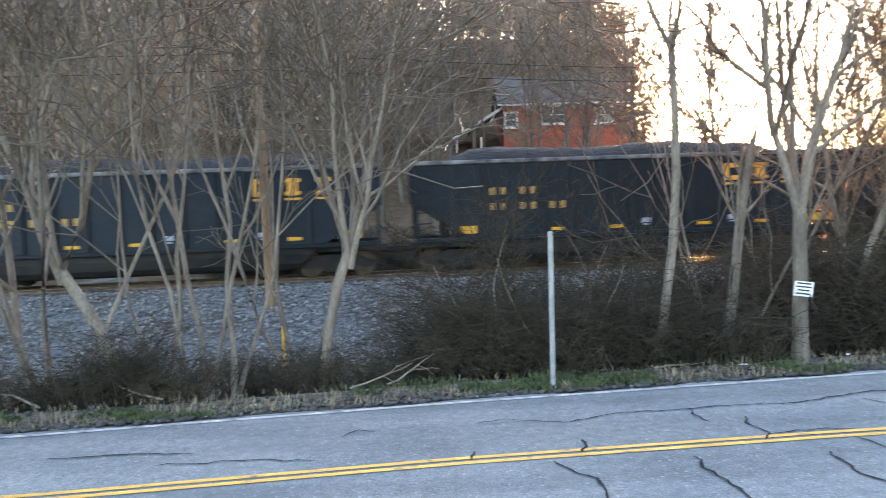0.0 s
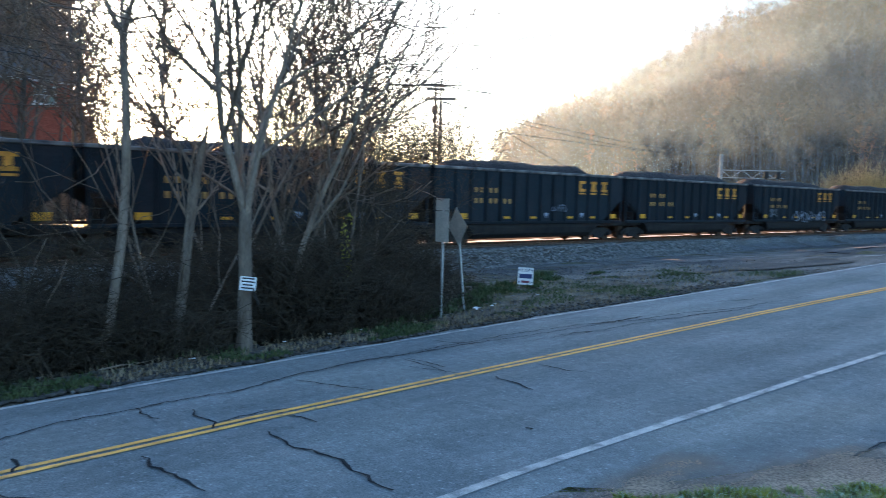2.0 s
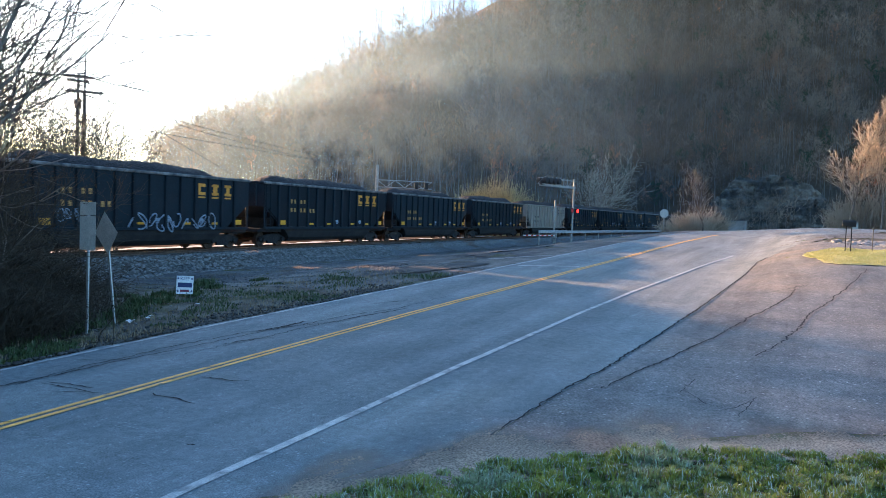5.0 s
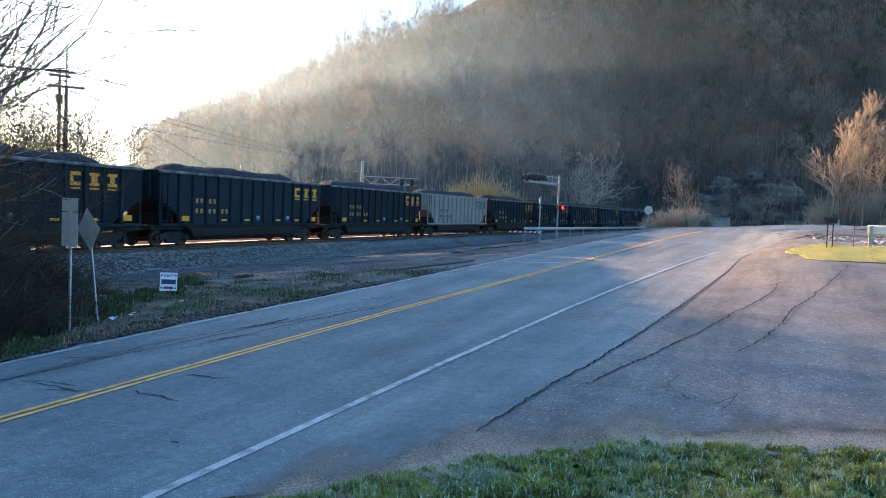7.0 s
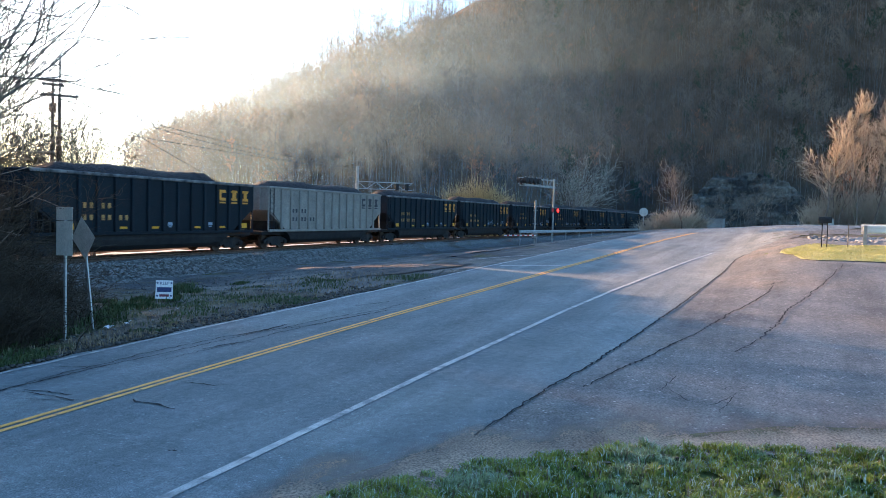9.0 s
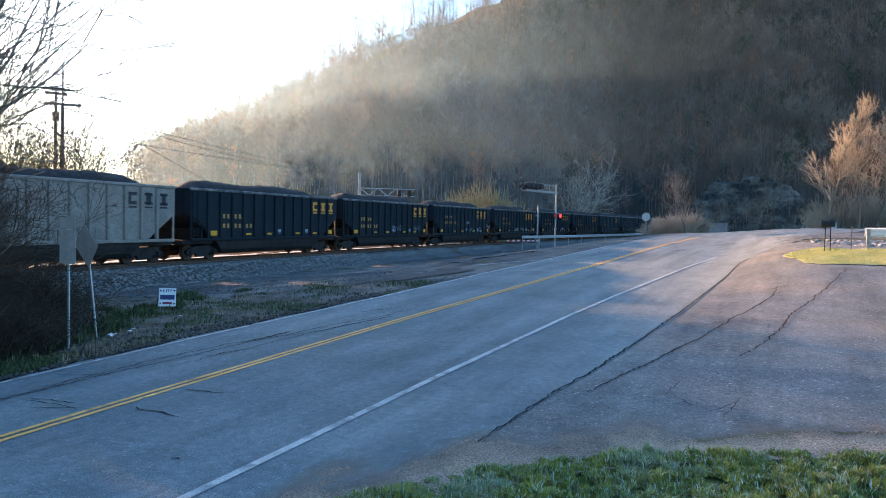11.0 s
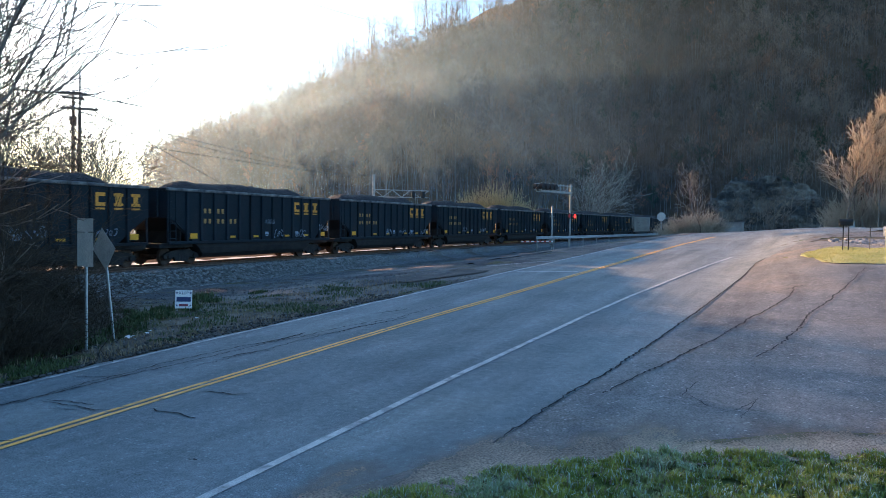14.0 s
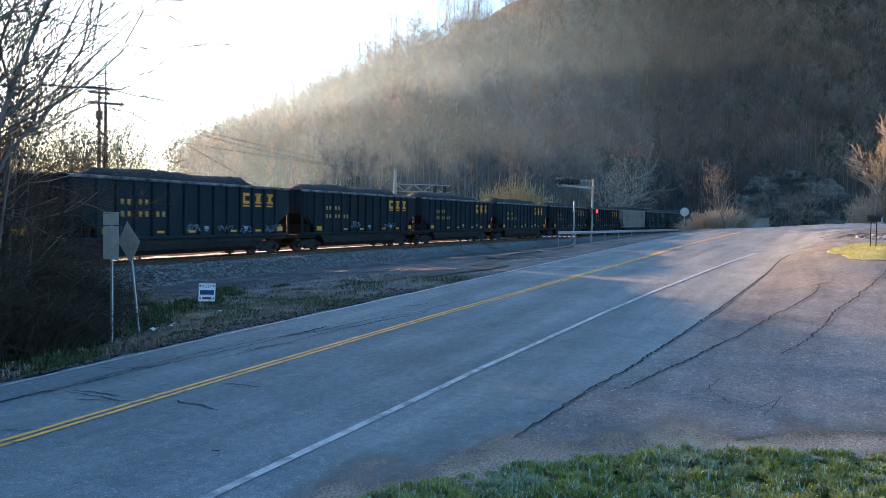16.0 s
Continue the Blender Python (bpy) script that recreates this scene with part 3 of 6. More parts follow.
def end_wall():
    """Upright end sheet that runs on into the sloping floor."""
    pts = [(HL, TOP), (HL, 2.35), (5.5, SILL), (5.5, SILL + 0.12), (HL - 0.06, 2.45), (HL - 0.06, TOP)]
    return mesh_bm("end_wall", prism(pts, 2 * HW - 0.12), M_blue)


def car_belly():
    """Tapered tub that hangs between the trucks, with rounded lower edges."""
    b = bmesh.new()
    rings = []
    for z, y, x in ((SILL, 1.50, 5.5), (0.85, 1.48, 5.1), (0.55, 1.38, 4.75), (0.38, 1.2, 4.6), (0.3, 0.95, 4.5)):
        rings.append([b.verts.new((sx * x, sy * y, z)) for sx, sy in ((-1, -1), (1, -1), (1, 1), (-1, 1))])
    for p, q in zip(rings, rings[1:]):
        for i in range(4):
            b.faces.new((p[i], p[(i + 1) % 4], q[(i + 1) % 4], q[i]))
    b.faces.new(rings[-1]), b.faces.new(rings[0][::-1])
    return mesh_bm("belly", b, M_black)


def coal_heap(seed):
    rng = np.random.default_rng(seed)
    nx, ny = 60, 13
    X, Y = np.meshgrid(np.linspace(-HL + 0.08, HL - 0.08, nx), np.linspace(-HW + 0.07, HW - 0.07, ny), indexing="ij")
    end = np.clip((6.6 + rng.uniform(-0.6, 0.3) - np.abs(X - rng.uniform(-0.4, 0.1))) / 1.5, 0, 1)
    side = np.clip(1 - (np.abs(Y) / 1.52) ** 2.2, 0, 1)
    Z = TOP - 0.30 + 0.82 * end ** 0.8 * side + 0.05 * np.sin(X * 1.1 + seed) * end + rng.normal(0, 0.025, X.shape)
    v = np.stack([X, Y, Z], -1).reshape(-1, 3)
    i, j = np.meshgrid(np.arange(nx - 1), np.arange(ny - 1), indexing="ij")
    f = np.stack([i * ny + j, (i + 1) * ny + j, (i + 1) * ny + j + 1, i * ny + j + 1], -1).reshape(-1, 4)
    return mesh_np("coal_load", v, f, M_coal)


def car_side_frame():
    b = bmesh.new()
    join(b, prism([(-1.25, 0.52), (-1.2, 0.36), (-0.95, 0.3), (-0.55, 0.42), (-0.42, 0.2), (0.42, 0.2), (0.55, 0.42), (0.95, 0.3), (1.2, 0.36), (1.25, 0.52), (0.9, 0.66), (0.4, 0.78), (-0.4, 0.78), (-0.9, 0.66)], 0.16))
    for x in (-0.2, 0, 0.2):
        cyl(0.075, 0.3, x, -0.02, 0.42, b, 8)
    for x in (-0.89, 0.89):
        cyl(0.13, 0.14, x, -0.1, 0.45, b, 10, 'y')
    return mesh_bm("side_frame", b, M_black)


def car_wheelset():
    b = cyl(0.08, 1.6, 0, 0, 0, None, 10, 'y')
    for s in (-1, 1):
        cyl(0.42, 0.12, 0, s * 0.78, 0, b, 24, 'y')
        cyl(0.45, 0.03, 0, s * 0.70, 0, b, 24, 'y')
        cyl(0.2, 0.16, 0, s * 0.80, 0, b, 14, 'y')
    return mesh_bm("wheelset", b, M_wheel)


M_wheel = mat("worn_wheel_steel", (0.05, 0.035, 0.028), (0.10, 0.075, 0.06), 4.0, 0.6, 0.1, 30, metal=0.5)
D_body, D_end, D_belly, D_side, D_wheel = side_wall(), end_wall(), car_belly(), car_side_frame(), car_wheelset()
D_rib = mesh_bm("rib", box(0.15, 0.15, TOP - SILL - 0.14, bevel=0.02), M_blue)
D_end_rib = mesh_bm("end_rib", box(0.10, 0.10, 1.25, bevel=0.02), M_blue)
# worn paint; its pale tone also paints in sun catching the top edge
M_toprail = mat("worn_sunlit_top_rail", (0.02, 0.024, 0.03), (0.22, 0.21, 0.20), 1.6, 0.55, 0.1, 20)
D_rail = mesh_bm("top_rail", box(2 * HL + 0.06, 0.14, 0.14, bevel=0.025), M_toprail)
D_cross = mesh_bm("top_rail", box(0.14, 2 * HW - 0.15, 0.14, bevel=0.025), M_blue)
D_sill = mesh_bm("side_sill", box(2 * HL - 0.1, 0.13, 0.15, bevel=0.02), M_blue)
D_post = mesh_bm("corner_post", box(0.09, 0.09, 1.2, bevel=0.015), M_blue)
D_bolster = mesh_bm("end_platform", box(2.3, 2.5, 0.22, bevel=0.03), M_black)
D_coupler = mesh_bm("coupler", join(box(0.75, 0.16, 0.2, bevel=0.03), box(0.3, 0.28, 0.26, 0.25, 0, 0, bevel=0.05)), M_black)
D_web = mesh_bm("bulkhead", box(0.06, 2 * HW - 0.3, 0.8), M_black)
D_floor = mesh_bm("floor", box(11.0, 2 * HW - 0.14, 0.06), M_black)
D_heaps = [coal_heap(i) for i in range(5)]
D_silver = {}
for nm, d in (("side_wall", D_body), ("end_wall", D_end), ("rib", D_rib), ("end_rib", D_end_rib), ("top_rail", D_rail), ("cross", D_cross), ("side_sill", D_sill), ("corner_post", D_post)):
    D_silver[nm] = d.copy()
    D_silver[nm].materials[0] = M_silver


def ladder_mesh():
    b = bmesh.new()
    for s in (-0.2, 0.2):
        box(0.035, 0.035, 2.5, s, 0, 2.45, b)
    for k in range(7):
        box(0.4, 0.03, 0.03, 0, 0, 1.35 + k * 0.36, b)
    return mesh_bm("ladder", b, M_blue)


D_ladder = ladder_mesh()


def bars_mesh(name, rects, m, th=0.012):
    """Flat painted bars on the side: (x, z, w, h) each."""
    b = bmesh.new()
    for x, z, w, h in rects:
        box(w, th, h, x, 0, z, b)
    return mesh_bm(name, b, m)


def letterish(cx, cz, w, h, kind):
    """Plain stand-in shapes for the big painted emblem."""
    t = w * 0.3
    if kind == 0:
        return [(cx - w / 2 + t / 2, cz, t, h), (cx + t / 2, cz + h / 2 - t / 2, w - t, t), (cx + t / 2, cz - h / 2 + t / 2, w - t, t)]
    if kind == 1:
        return [(cx, cz, w * 0.62, h), (cx, cz + h * 0.36, w, h * 0.2), (cx, cz - h * 0.36, w, h * 0.2)]
    return [(cx, cz, w * 0.5, h), (cx, cz + h * 0.38, w, h * 0.24), (cx, cz - h * 0.38, w, h * 0.24)]


bay = 12.2 / 12
LOGO_X = [RIBS[9] + bay / 2, RIBS[10] + bay / 2, RIBS[11] + bay / 2]


def emblem_mesh(kind, m):
    return bars_mesh("emblem_mark", letterish(0, 3.10, 0.52, 0.58, kind), m)


D_emblem = [[emblem_mesh(i, m) for i in range(3)] for m in (M_logo, M_dark)]
D_under = [bars_mesh("underline", [(0, 2.70, 0.50, 0.08)], m) for m in (M_logo, M_dark)]
D_digit = [bars_mesh("number_bar", [(0, 0, 0.16, 0.24)], m) for m in (M_mark, M_dark)]
DIGITS = [(RIBS[i] + bay / 2 + d, 2.72) for i in (1, 2) for d in (-0.18, 0.18)] + [(RIBS[i] + bay / 2 + d, 2.2) for i in (1, 2, 3) for d in (-0.18, 0.18)]
D_reflect = bars_mesh("reflector", [(0, 0, 0.44, 0.11)], M_reflect)
D_plate = bars_mesh("placard", [(0, 0, 0.52, 0.26)], M_reflect)
D_small = bars_mesh("stencil", [(0, 0, 0.3, 0.16), (0, -0.14, 0.2, 0.05)], M_tag)


def scribble(seed, size=0.5):
    """Sprayed loops and strokes, a rigid flat ribbon each."""
    rng = np.random.default_rng(seed)
    parts = []
    n = rng.integers(3, 6)
    for k in range(n):
        c = np.array([k * 0.62 + rng.uniform(-0.1, 0.1), 0, rng.uniform(-0.1, 0.1)])
        t = np.linspace(0, rng.uniform(4, 9), 26)
        a, ph = rng.uniform(0.16, 0.3, 2), rng.uniform(0, 6, 2)
        p = np.stack([c[0] + a[0] * np.sin(t * rng.uniform(0.8, 1.4) + ph[0]), 0 * t, c[2] + 1.5 * a[1] * np.sin(t * rng.uniform(0.7, 1.2) + ph[1])], -1)
        v, f = tube(p, np.full(26, 0.035), 4)
        v[:, 1] *= 0.25
        v[:, [0, 2]] *= size
        parts.append((v, f))
    v, f = merge(parts)
    return mesh_np("graffiti", v, f, M_tag)


SILVER = (9, 19)
# graffiti by car: place along the side, height, seed, size
TAGGED = {1: [(1.0, 1.85, 23, 0.5), (3.6, 1.8, 24, 0.5)], 3: [(1.0, 1.85, 31, 0.5)], 5: [(-1.2, 1.45, 29, 1.0), (1.7, 1.45, 33, 1.0), (-4.9, 1.75, 30, 0.6)],
          11: [(0.2, 1.65, 7, 0.6), (4.3, 1.65, 8, 0.4)], 12: [(0.3, 2.2, 10, 0.3), (1.2, 1.5, 11, 0.55), (3.3, 1.5, 12, 0.5), (6.0, 1.85, 13, 0.4)],
          13: [(-0.8, 1.56, 14, 0.5), (1.3, 1.55, 15, 0.4), (3.0, 1.45, 16, 0.4), (5.2, 1.5, 17, 0.5)], 14: [(-1.9, 1.7, 19, 0.5), (2.6, 1.6, 20, 0.5)]}


def coal_car(k):
    s = k in SILVER
    P = (lambda nm, d: D_silver[nm]) if s else (lambda nm, d: d)
    car = new("coal_car")
    tagged(car, "weathered silver-grey coal car heaped with coal on the track" if s else
           ("dark blue coal car with sprayed graffiti, heaped with coal" if k in TAGGED else "dark blue ribbed coal car heaped with black coal on the track"), "coal car", "cars of the coal train")
    share("floor", D_floor, car, pose(0, 0, SILL + 0.03))
    for y in (-1, 1):
        share("side_wall", P("side_wall", D_body), car, pose(0, y * (HW - 0.03), 0))
        share("end_wall", P("end_wall", D_end), car, pose(0, 0, 0, 0, 0, 90 - 90 * y))
    share("belly", D_belly, car)
    share("coal_load", D_heaps[k % 5], car)
    for y in (-1, 1):
        for x in RIBS:
            share("rib", P("rib", D_rib), car, pose(x, y * (HW + 0.04), (TOP + SILL) / 2))
        share("top_rail", P("top_rail", D_rail), car, pose(0, y * HW, TOP))
        share("side_sill", P("side_sill", D_sill), car, pose(0, y * (HW + 0.01), SILL))
        for x in (-HL + 0.06, HL - 0.06):
            share("corner_post", P("corner_post", D_post), car, pose(x, y * (HW - 0.05), 1.75))
    for x in (-1, 1):
        share("top_rail", P("cross", D_cross), car, pose(x * HL, 0, TOP))
        for y in (-0.95, -0.32, 0.32, 0.95):
            share("end_rib", P("end_rib", D_end_rib), car, pose(x * (HL + 0.04), y, 3.02))
        share("end_platform", D_bolster, car, pose(x * 6.45, 0, 0.98))
        share("coupler", D_coupler, car, pose(x * 7.75, 0, 0.83, 0, 0, 0 if x > 0 else 180))
        truck = new("truck")
        truck.parent = car
        truck.matrix_basis = pose(x * 5.9, 0, 0)
        for y in (-1, 1):
            share("side_frame", D_side, truck, pose(0, y * 1.0, 0, 0, 0, 0 if y < 0 else 180))
        for a in (-0.89, 0.89):
            share("wheelset", D_wheel, truck, pose(a, 0, 0.45))
    share("ladder", D_ladder, car, pose(-HL + 0.32, -HW - 0.03, 0))
    # two makes of car: the longer ones carry the emblem one bay further on and the number lower
    late = bay if 7 <= k <= 11 else 0.0
    for i, x in enumerate(LOGO_X):
        share("emblem_mark", D_emblem[s][i], car, pose(x + late, -HW - 0.012, 0))
        share("underline", D_under[s], car, pose(x + late, -HW - 0.012, 0))
    for x, z in DIGITS:
        share("number_bar", D_digit[s], car, pose(x, -HW - 0.012, z - 0.36 * (late > 0)))
    # black plates added to block bright ground showing under the sloped ends
    for x in (-6.35, 6.35):
        share("bulkhead", D_web, car, pose(x, 0, 1.45))
    if not s:
        share("placard", D_plate, car, pose(RIBS[0] + bay / 2, -HW - 0.015, 1.45))
        share("placard", D_plate, car, pose(RIBS[12] - 0.1 + bay / 2, -HW - 0.015, 1.45))
        for i in (3, 5, 8, 10):
            share("reflector", D_reflect, car, pose(RIBS[i] + bay / 2, -HW - 0.015, 1.38))
        for i in (6, 9):
            share("stencil", D_small, car, pose(RIBS[i] + bay / 2, -HW - 0.015, 1.55))
    if k in TAGGED:
        for gx, gz_, seed, size in TAGGED[k]:
            share("graffiti", scribble(seed, size), car, pose(gx, -HW - 0.11, gz_))
    car.matrix_basis = on_track(middle(k))
    return car


TRAIN = {k: coal_car(k) for k in range(-3, 24)}


# ---- bare trees ----
def grow(rng, base, way, length, r0, depth, maxd, out, droop=0.12, wander=0.16, kids=(5, 8), shrink=(0.46, 0.72), first=0.3, tip=0.28):
    n = max(3, int(7 - depth * 1.3))
    p, d = np.array(base, float), np.array(way, float)
    d /= np.linalg.norm(d)
    pts, ds = [p.copy()], [d.copy()]
    for _ in range(n):
        d = d + rng.normal(0, wander, 3) + np.array([0, 0, droop])
        d /= np.linalg.norm(d)
        p = p + d * length / n
        pts.append(p.copy()), ds.append(d.copy())
    rad = r0 * np.linspace(1, tip, n + 1)
    out.append((np.array(pts), rad, depth))
    if depth >= maxd:
        return
    m = max(3, int(rng.integers(kids[0], kids[1] + 1) * 0.78 ** depth))
    for k in range(m):
        t = first + (1 - first) * (k + rng.uniform(0.1, 0.9)) / m
        i = min(n - 1, int(t * n))
        q = pts[i] + (pts[i + 1] - pts[i]) * (t * n - i)
        side = np.cross(ds[i], rng.normal(0, 1, 3))
        side /= np.linalg.norm(side) + 1e-9
        a = rng.uniform(0.35, 0.85)
        w = ds[i] * math.cos(a) + side * math.sin(a)
        grow(rng, q, w, length * rng.uniform(*shrink) * (1.15 - 0.45 * t), max(0.004, np.interp(t, (0, 1), (r0, r0 * tip)) * rng.uniform(0.55, 0.75)),
             depth + 1, maxd, out, droop * 0.8, wander * 1.2, kids, shrink, 0.15, 0.3)


def tree_meshes(seed, height, radius, maxd=3, lean=0.06, forks=1, thin=0.006, crown=None, bark=M_bark, **kw):
    rng = np.random.default_rng(seed)
    out = []
    for k in range(forks):
        w = np.array([rng.normal(0, lean), rng.normal(0, lean), 1.0])
        if forks > 1:
            a = 2 * math.pi * k / forks + rng.uniform(-0.4, 0.4)
            w += 0.22 * np.array([math.cos(a), math.sin(a), 0])
        grow(rng, (rng.normal(0, 0.08) * (forks > 1), rng.normal(0, 0.08) * (forks > 1), -0.25), w, height * rng.uniform(0.85, 1), radius * (1 if k == 0 else rng.uniform(0.6, 0.95)), 0, maxd, out, **kw)
    stems = [mesh_np("trunk", *tube(p, np.maximum(r, thin) * (1 + 0.4 * (np.arange(len(r)) == 0)), 8), M_bark, True) for p, r, d in out if d == 0]
    v1, f1 = merge([tube(p, np.maximum(r, thin), 5) for p, r, d in out if d == 1])
    v2, f2 = merge([tube(p, np.maximum(r, thin), 4 if d == 2 else 3) for p, r, d in out if d >= 2])
    top = mesh_np("crown", np.concatenate([v1, v2]), np.concatenate([f1, f2 + len(v1)]), [crown or M_twig, bark], True)
    top.polygons.foreach_set("material_index", np.concatenate([np.ones(len(f1), np.int32), np.zeros(len(f2), np.int32)]))
    return stems, top


def plant(name, meshes, x, y, turn, size, label, category, group="", sink=0.0):
    t = new(name)
    t.matrix_basis = Matrix.LocRotScale((x, y, float(ground_z(x, y)) - sink), Euler((0, 0, radians(turn))), (size, size, size))
    for d in meshes[0]:
        share("trunk", d, t)
    share("crown", meshes[1], t)
    return tagged(t, label, category, group)


T_tall = [tree_meshes(s, 10.5, 0.095, 3, forks=f, kids=(6, 8), first=0.25, wander=0.12, thin=0.0115) for s, f in ((1, 1), (2, 2), (3, 1), (4, 3))]
T_slim = [tree_meshes(s, 8.5, 0.055, 3, forks=f, kids=(5, 6), first=0.3, wander=0.12, thin=0.0115) for s, f in ((11, 3), (12, 2), (13, 4))]


def forked_tree(seed, trunk, height, radius, stems, spread=0.26, bend=(0, 0), kids=(7, 9), bow=-0.25, shrink=(0.46, 0.72)):
    """One short trunk that divides low into several upright stems."""
    rng = np.random.default_rng(seed)
    t = np.linspace(0, 1, 6)[:, None]
    p = np.array([[0, 0, -0.25]]) + t * np.array([[bend[0], bend[1], trunk + 0.25]]) + rng.normal(0, 0.02, (6, 3)) * t
    p[:, :2] += (np.sin(t * math.pi) * np.array([[bend[0], bend[1]]])) * bow
    out = [(p, radius * np.linspace(1.0, 0.82, 6), 0)]
    for k in range(stems):
        a = 2 * math.pi * k / stems + rng.uniform(-0.4, 0.4)
        w = np.array([math.cos(a) * spread, math.sin(a) * spread, 1.0]) * rng.uniform(0.8, 1.2, 3)
        grow(rng, p[-1] - np.array([0, 0, 0.1 * k]), w, (height - trunk) * rng.uniform(0.7, 1.0), radius * rng.uniform(0.42, 0.66), 0, 3, out, 0.10, 0.11, kids, shrink, 0.12)
    base = [mesh_np("trunk", *tube(q, np.maximum(r, 0.0115) * (1 + 0.35 * (np.arange(len(r)) == 0) * (i == 0)), 9), M_bark, True) for i, (q, r, d) in enumerate(o for o in out if o[2] == 0)]
    v1, f1 = merge([tube(q, np.maximum(r, 0.0115), 5) for q, r, d in out if d == 1])
    v2, f2 = merge([tube(q, np.maximum(r, 0.0115), 4 if d == 2 else 3) for q, r, d in out if d >= 2])
    top = mesh_np("crown", np.concatenate([v1, v2]), np.concatenate([f1, f2 + len(v1)]), [M_twig, M_bark], True)
    top.polygons.foreach_set("material_index", np.concatenate([np.ones(len(f1), np.int32), np.zeros(len(f2), np.int32)]))
    return base, top


T_sign = forked_tree(21, 2.7, 10.5, 0.145, 4, 0.3, kids=(6, 7), shrink=(0.5, 0.78))
T_fan = forked_tree(23, 2.6, 9.0, 0.095, 5, 0.3, (0.55, 0.1), (6, 8))
T_lean = forked_tree(25, 2.4, 9.5, 0.12, 3, 0.4, (-1.1, 0.2), (6, 8))
T_pale = forked_tree(27, 6.3, 11.0, 0.09, 4, 0.45, (0.5, 0.2), (3, 4), 0.55)
T_brushy = [tree_meshes(s, 5.5, 0.045, 3, forks=4, kids=(6, 8), first=0.2, wander=0.2, lean=0.25, crown=M_brush, bark=M_brush) for s in (31, 32)]

# brush beyond the line, its understory added to block low sun between the cars
UNDER = [(19.5, 34.5, 0), (21.2, 36.2, 1), (22.4, 34.2, 0), (23.6, 35.4, 1), (25.0, 34.0, 0), (26.4, 36.4, 1), (27.8, 34.4, 0), (29.2, 35.8, 1), (30.6, 34.6, 0), (32.0, 36.0, 1), (20.4, 38.0, 1), (24.2, 38.2, 0), (28.4, 38.0, 1)]
for x, y, v in UNDER:
    plant("sapling_clump", T_brushy[v], x, y, x * 91, 1.15 + 0.1 * math.sin(x * 3), "clump of bare saplings beyond the railway", "sapling", "saplings beyond the line")
# thicket between road and railway
for i, (x, y, v, turn, size) in enumerate([
        (-5.5, 12.7, T_lean, 0, 0.95), (-5.1, 13.4, T_slim[1], 20, 0.95), (-4.4, 13.3, T_slim[0], 70, 1.1), (-3.6, 13.2, T_slim[1], 150, 1.05), (-2.2, 13.4, T_fan, 0, 1.0),
        (-7.2, 13.6, T_slim[2], 300, 1.1), (-8.6, 14.5, T_tall[2], 80, 0.9), (-9.5, 12.6, T_slim[0], 10, 1.0), (-11.5, 13.8, T_tall[3], 40, 1.0),
        (-3.0, 15.4, T_slim[2], 240, 0.9), (3.95, 14.3, T_pale, 0, 1.0), (5.7, 15.4, T_slim[2], 260, 0.8), (8.3, 16.2, T_tall[1], 100, 1.0),
        (9.6, 17.5, T_tall[3], 330, 0.95), (11.2, 18.6, T_tall[2], 45, 0.85), (12.6, 19.6, T_slim[1], 15, 1.0), (12.9, 20.4, T_slim[0], 190, 0.85), (11.9, 19.4, T_tall[1], 20, 0.8), (9.0, 18.9, T_slim[2], 60, 1.1), (10.6, 16.4, T_slim[1], 280, 0.9)]):
    plant("bare_tree", v, x, y, turn, size, "slender bare grey tree in the roadside thicket", "tree", "thicket trees")


def broken_trunk(x, y, top, lean):
    """A dead trunk snapped off at head height of the train, with two stubs of limbs."""
    rng = np.random.default_rng(29)
    t = np.linspace(0, 1, 9)[:, None]
    p = np.array([0, 0, -0.2]) + t * np.array([lean, 0.1, top + 0.2]) + 0.05 * np.sin(t * 7) * np.array([1, 0.5, 0])
    root = new("dead_tree")
    root.matrix_basis = pose(x, y, gz(x, y))
    share("trunk", mesh_np("trunk", *tube(p, np.concatenate([[0.15], np.linspace(0.11, 0.075, 7), [0.02]]), 9), M_bark, True), root)
    for k, (i, a) in enumerate(((5, 0.6), (6, 2.6), (7, -0.4))):
        out = []
        grow(rng, p[i], (math.cos(a), 0.2, 0.6), 1.3 - 0.2 * k, 0.03, 2, 3, out)
        share("limb", mesh_np("limb", *merge([tube(q, np.maximum(r, 0.006), 5) for q, r, d in out]), M_bark), root)
    tagged(root, "dead leaning tree trunk snapped off at the top", "tree", "thicket trees")


# a row of small trees on the far side of the line
for i, (x, y, v, turn, size) in enumerate([(17.5, 33.5, T_slim[0], 30, 1.0), (20.5, 35.0, T_tall[1], 200, 0.85), (22.6, 33.6, T_brushy[0], 80, 1.5), (24.5, 36.0, T_slim[1], 130, 1.05), (26.0, 34.2, T_tall[3], 10, 0.75),
                                           (27.6, 35.2, T_brushy[1], 250, 1.45), (29.4, 36.8, T_slim[2], 320, 0.95), (15.5, 35.2, T_tall[2], 80, 0.9)]):
    plant("bare_tree", v, x, y, turn, size, "small bare tree beyond the railway", "tree", "trees beyond the line")
broken_trunk(5.3, 14.5, 4.6, 0.75)
plant("bare_tree", T_sign, 6.5, 13.75, 0, 1.0, "tall bare tree with pale trunk carrying a small notice", "tree", "thicket trees")


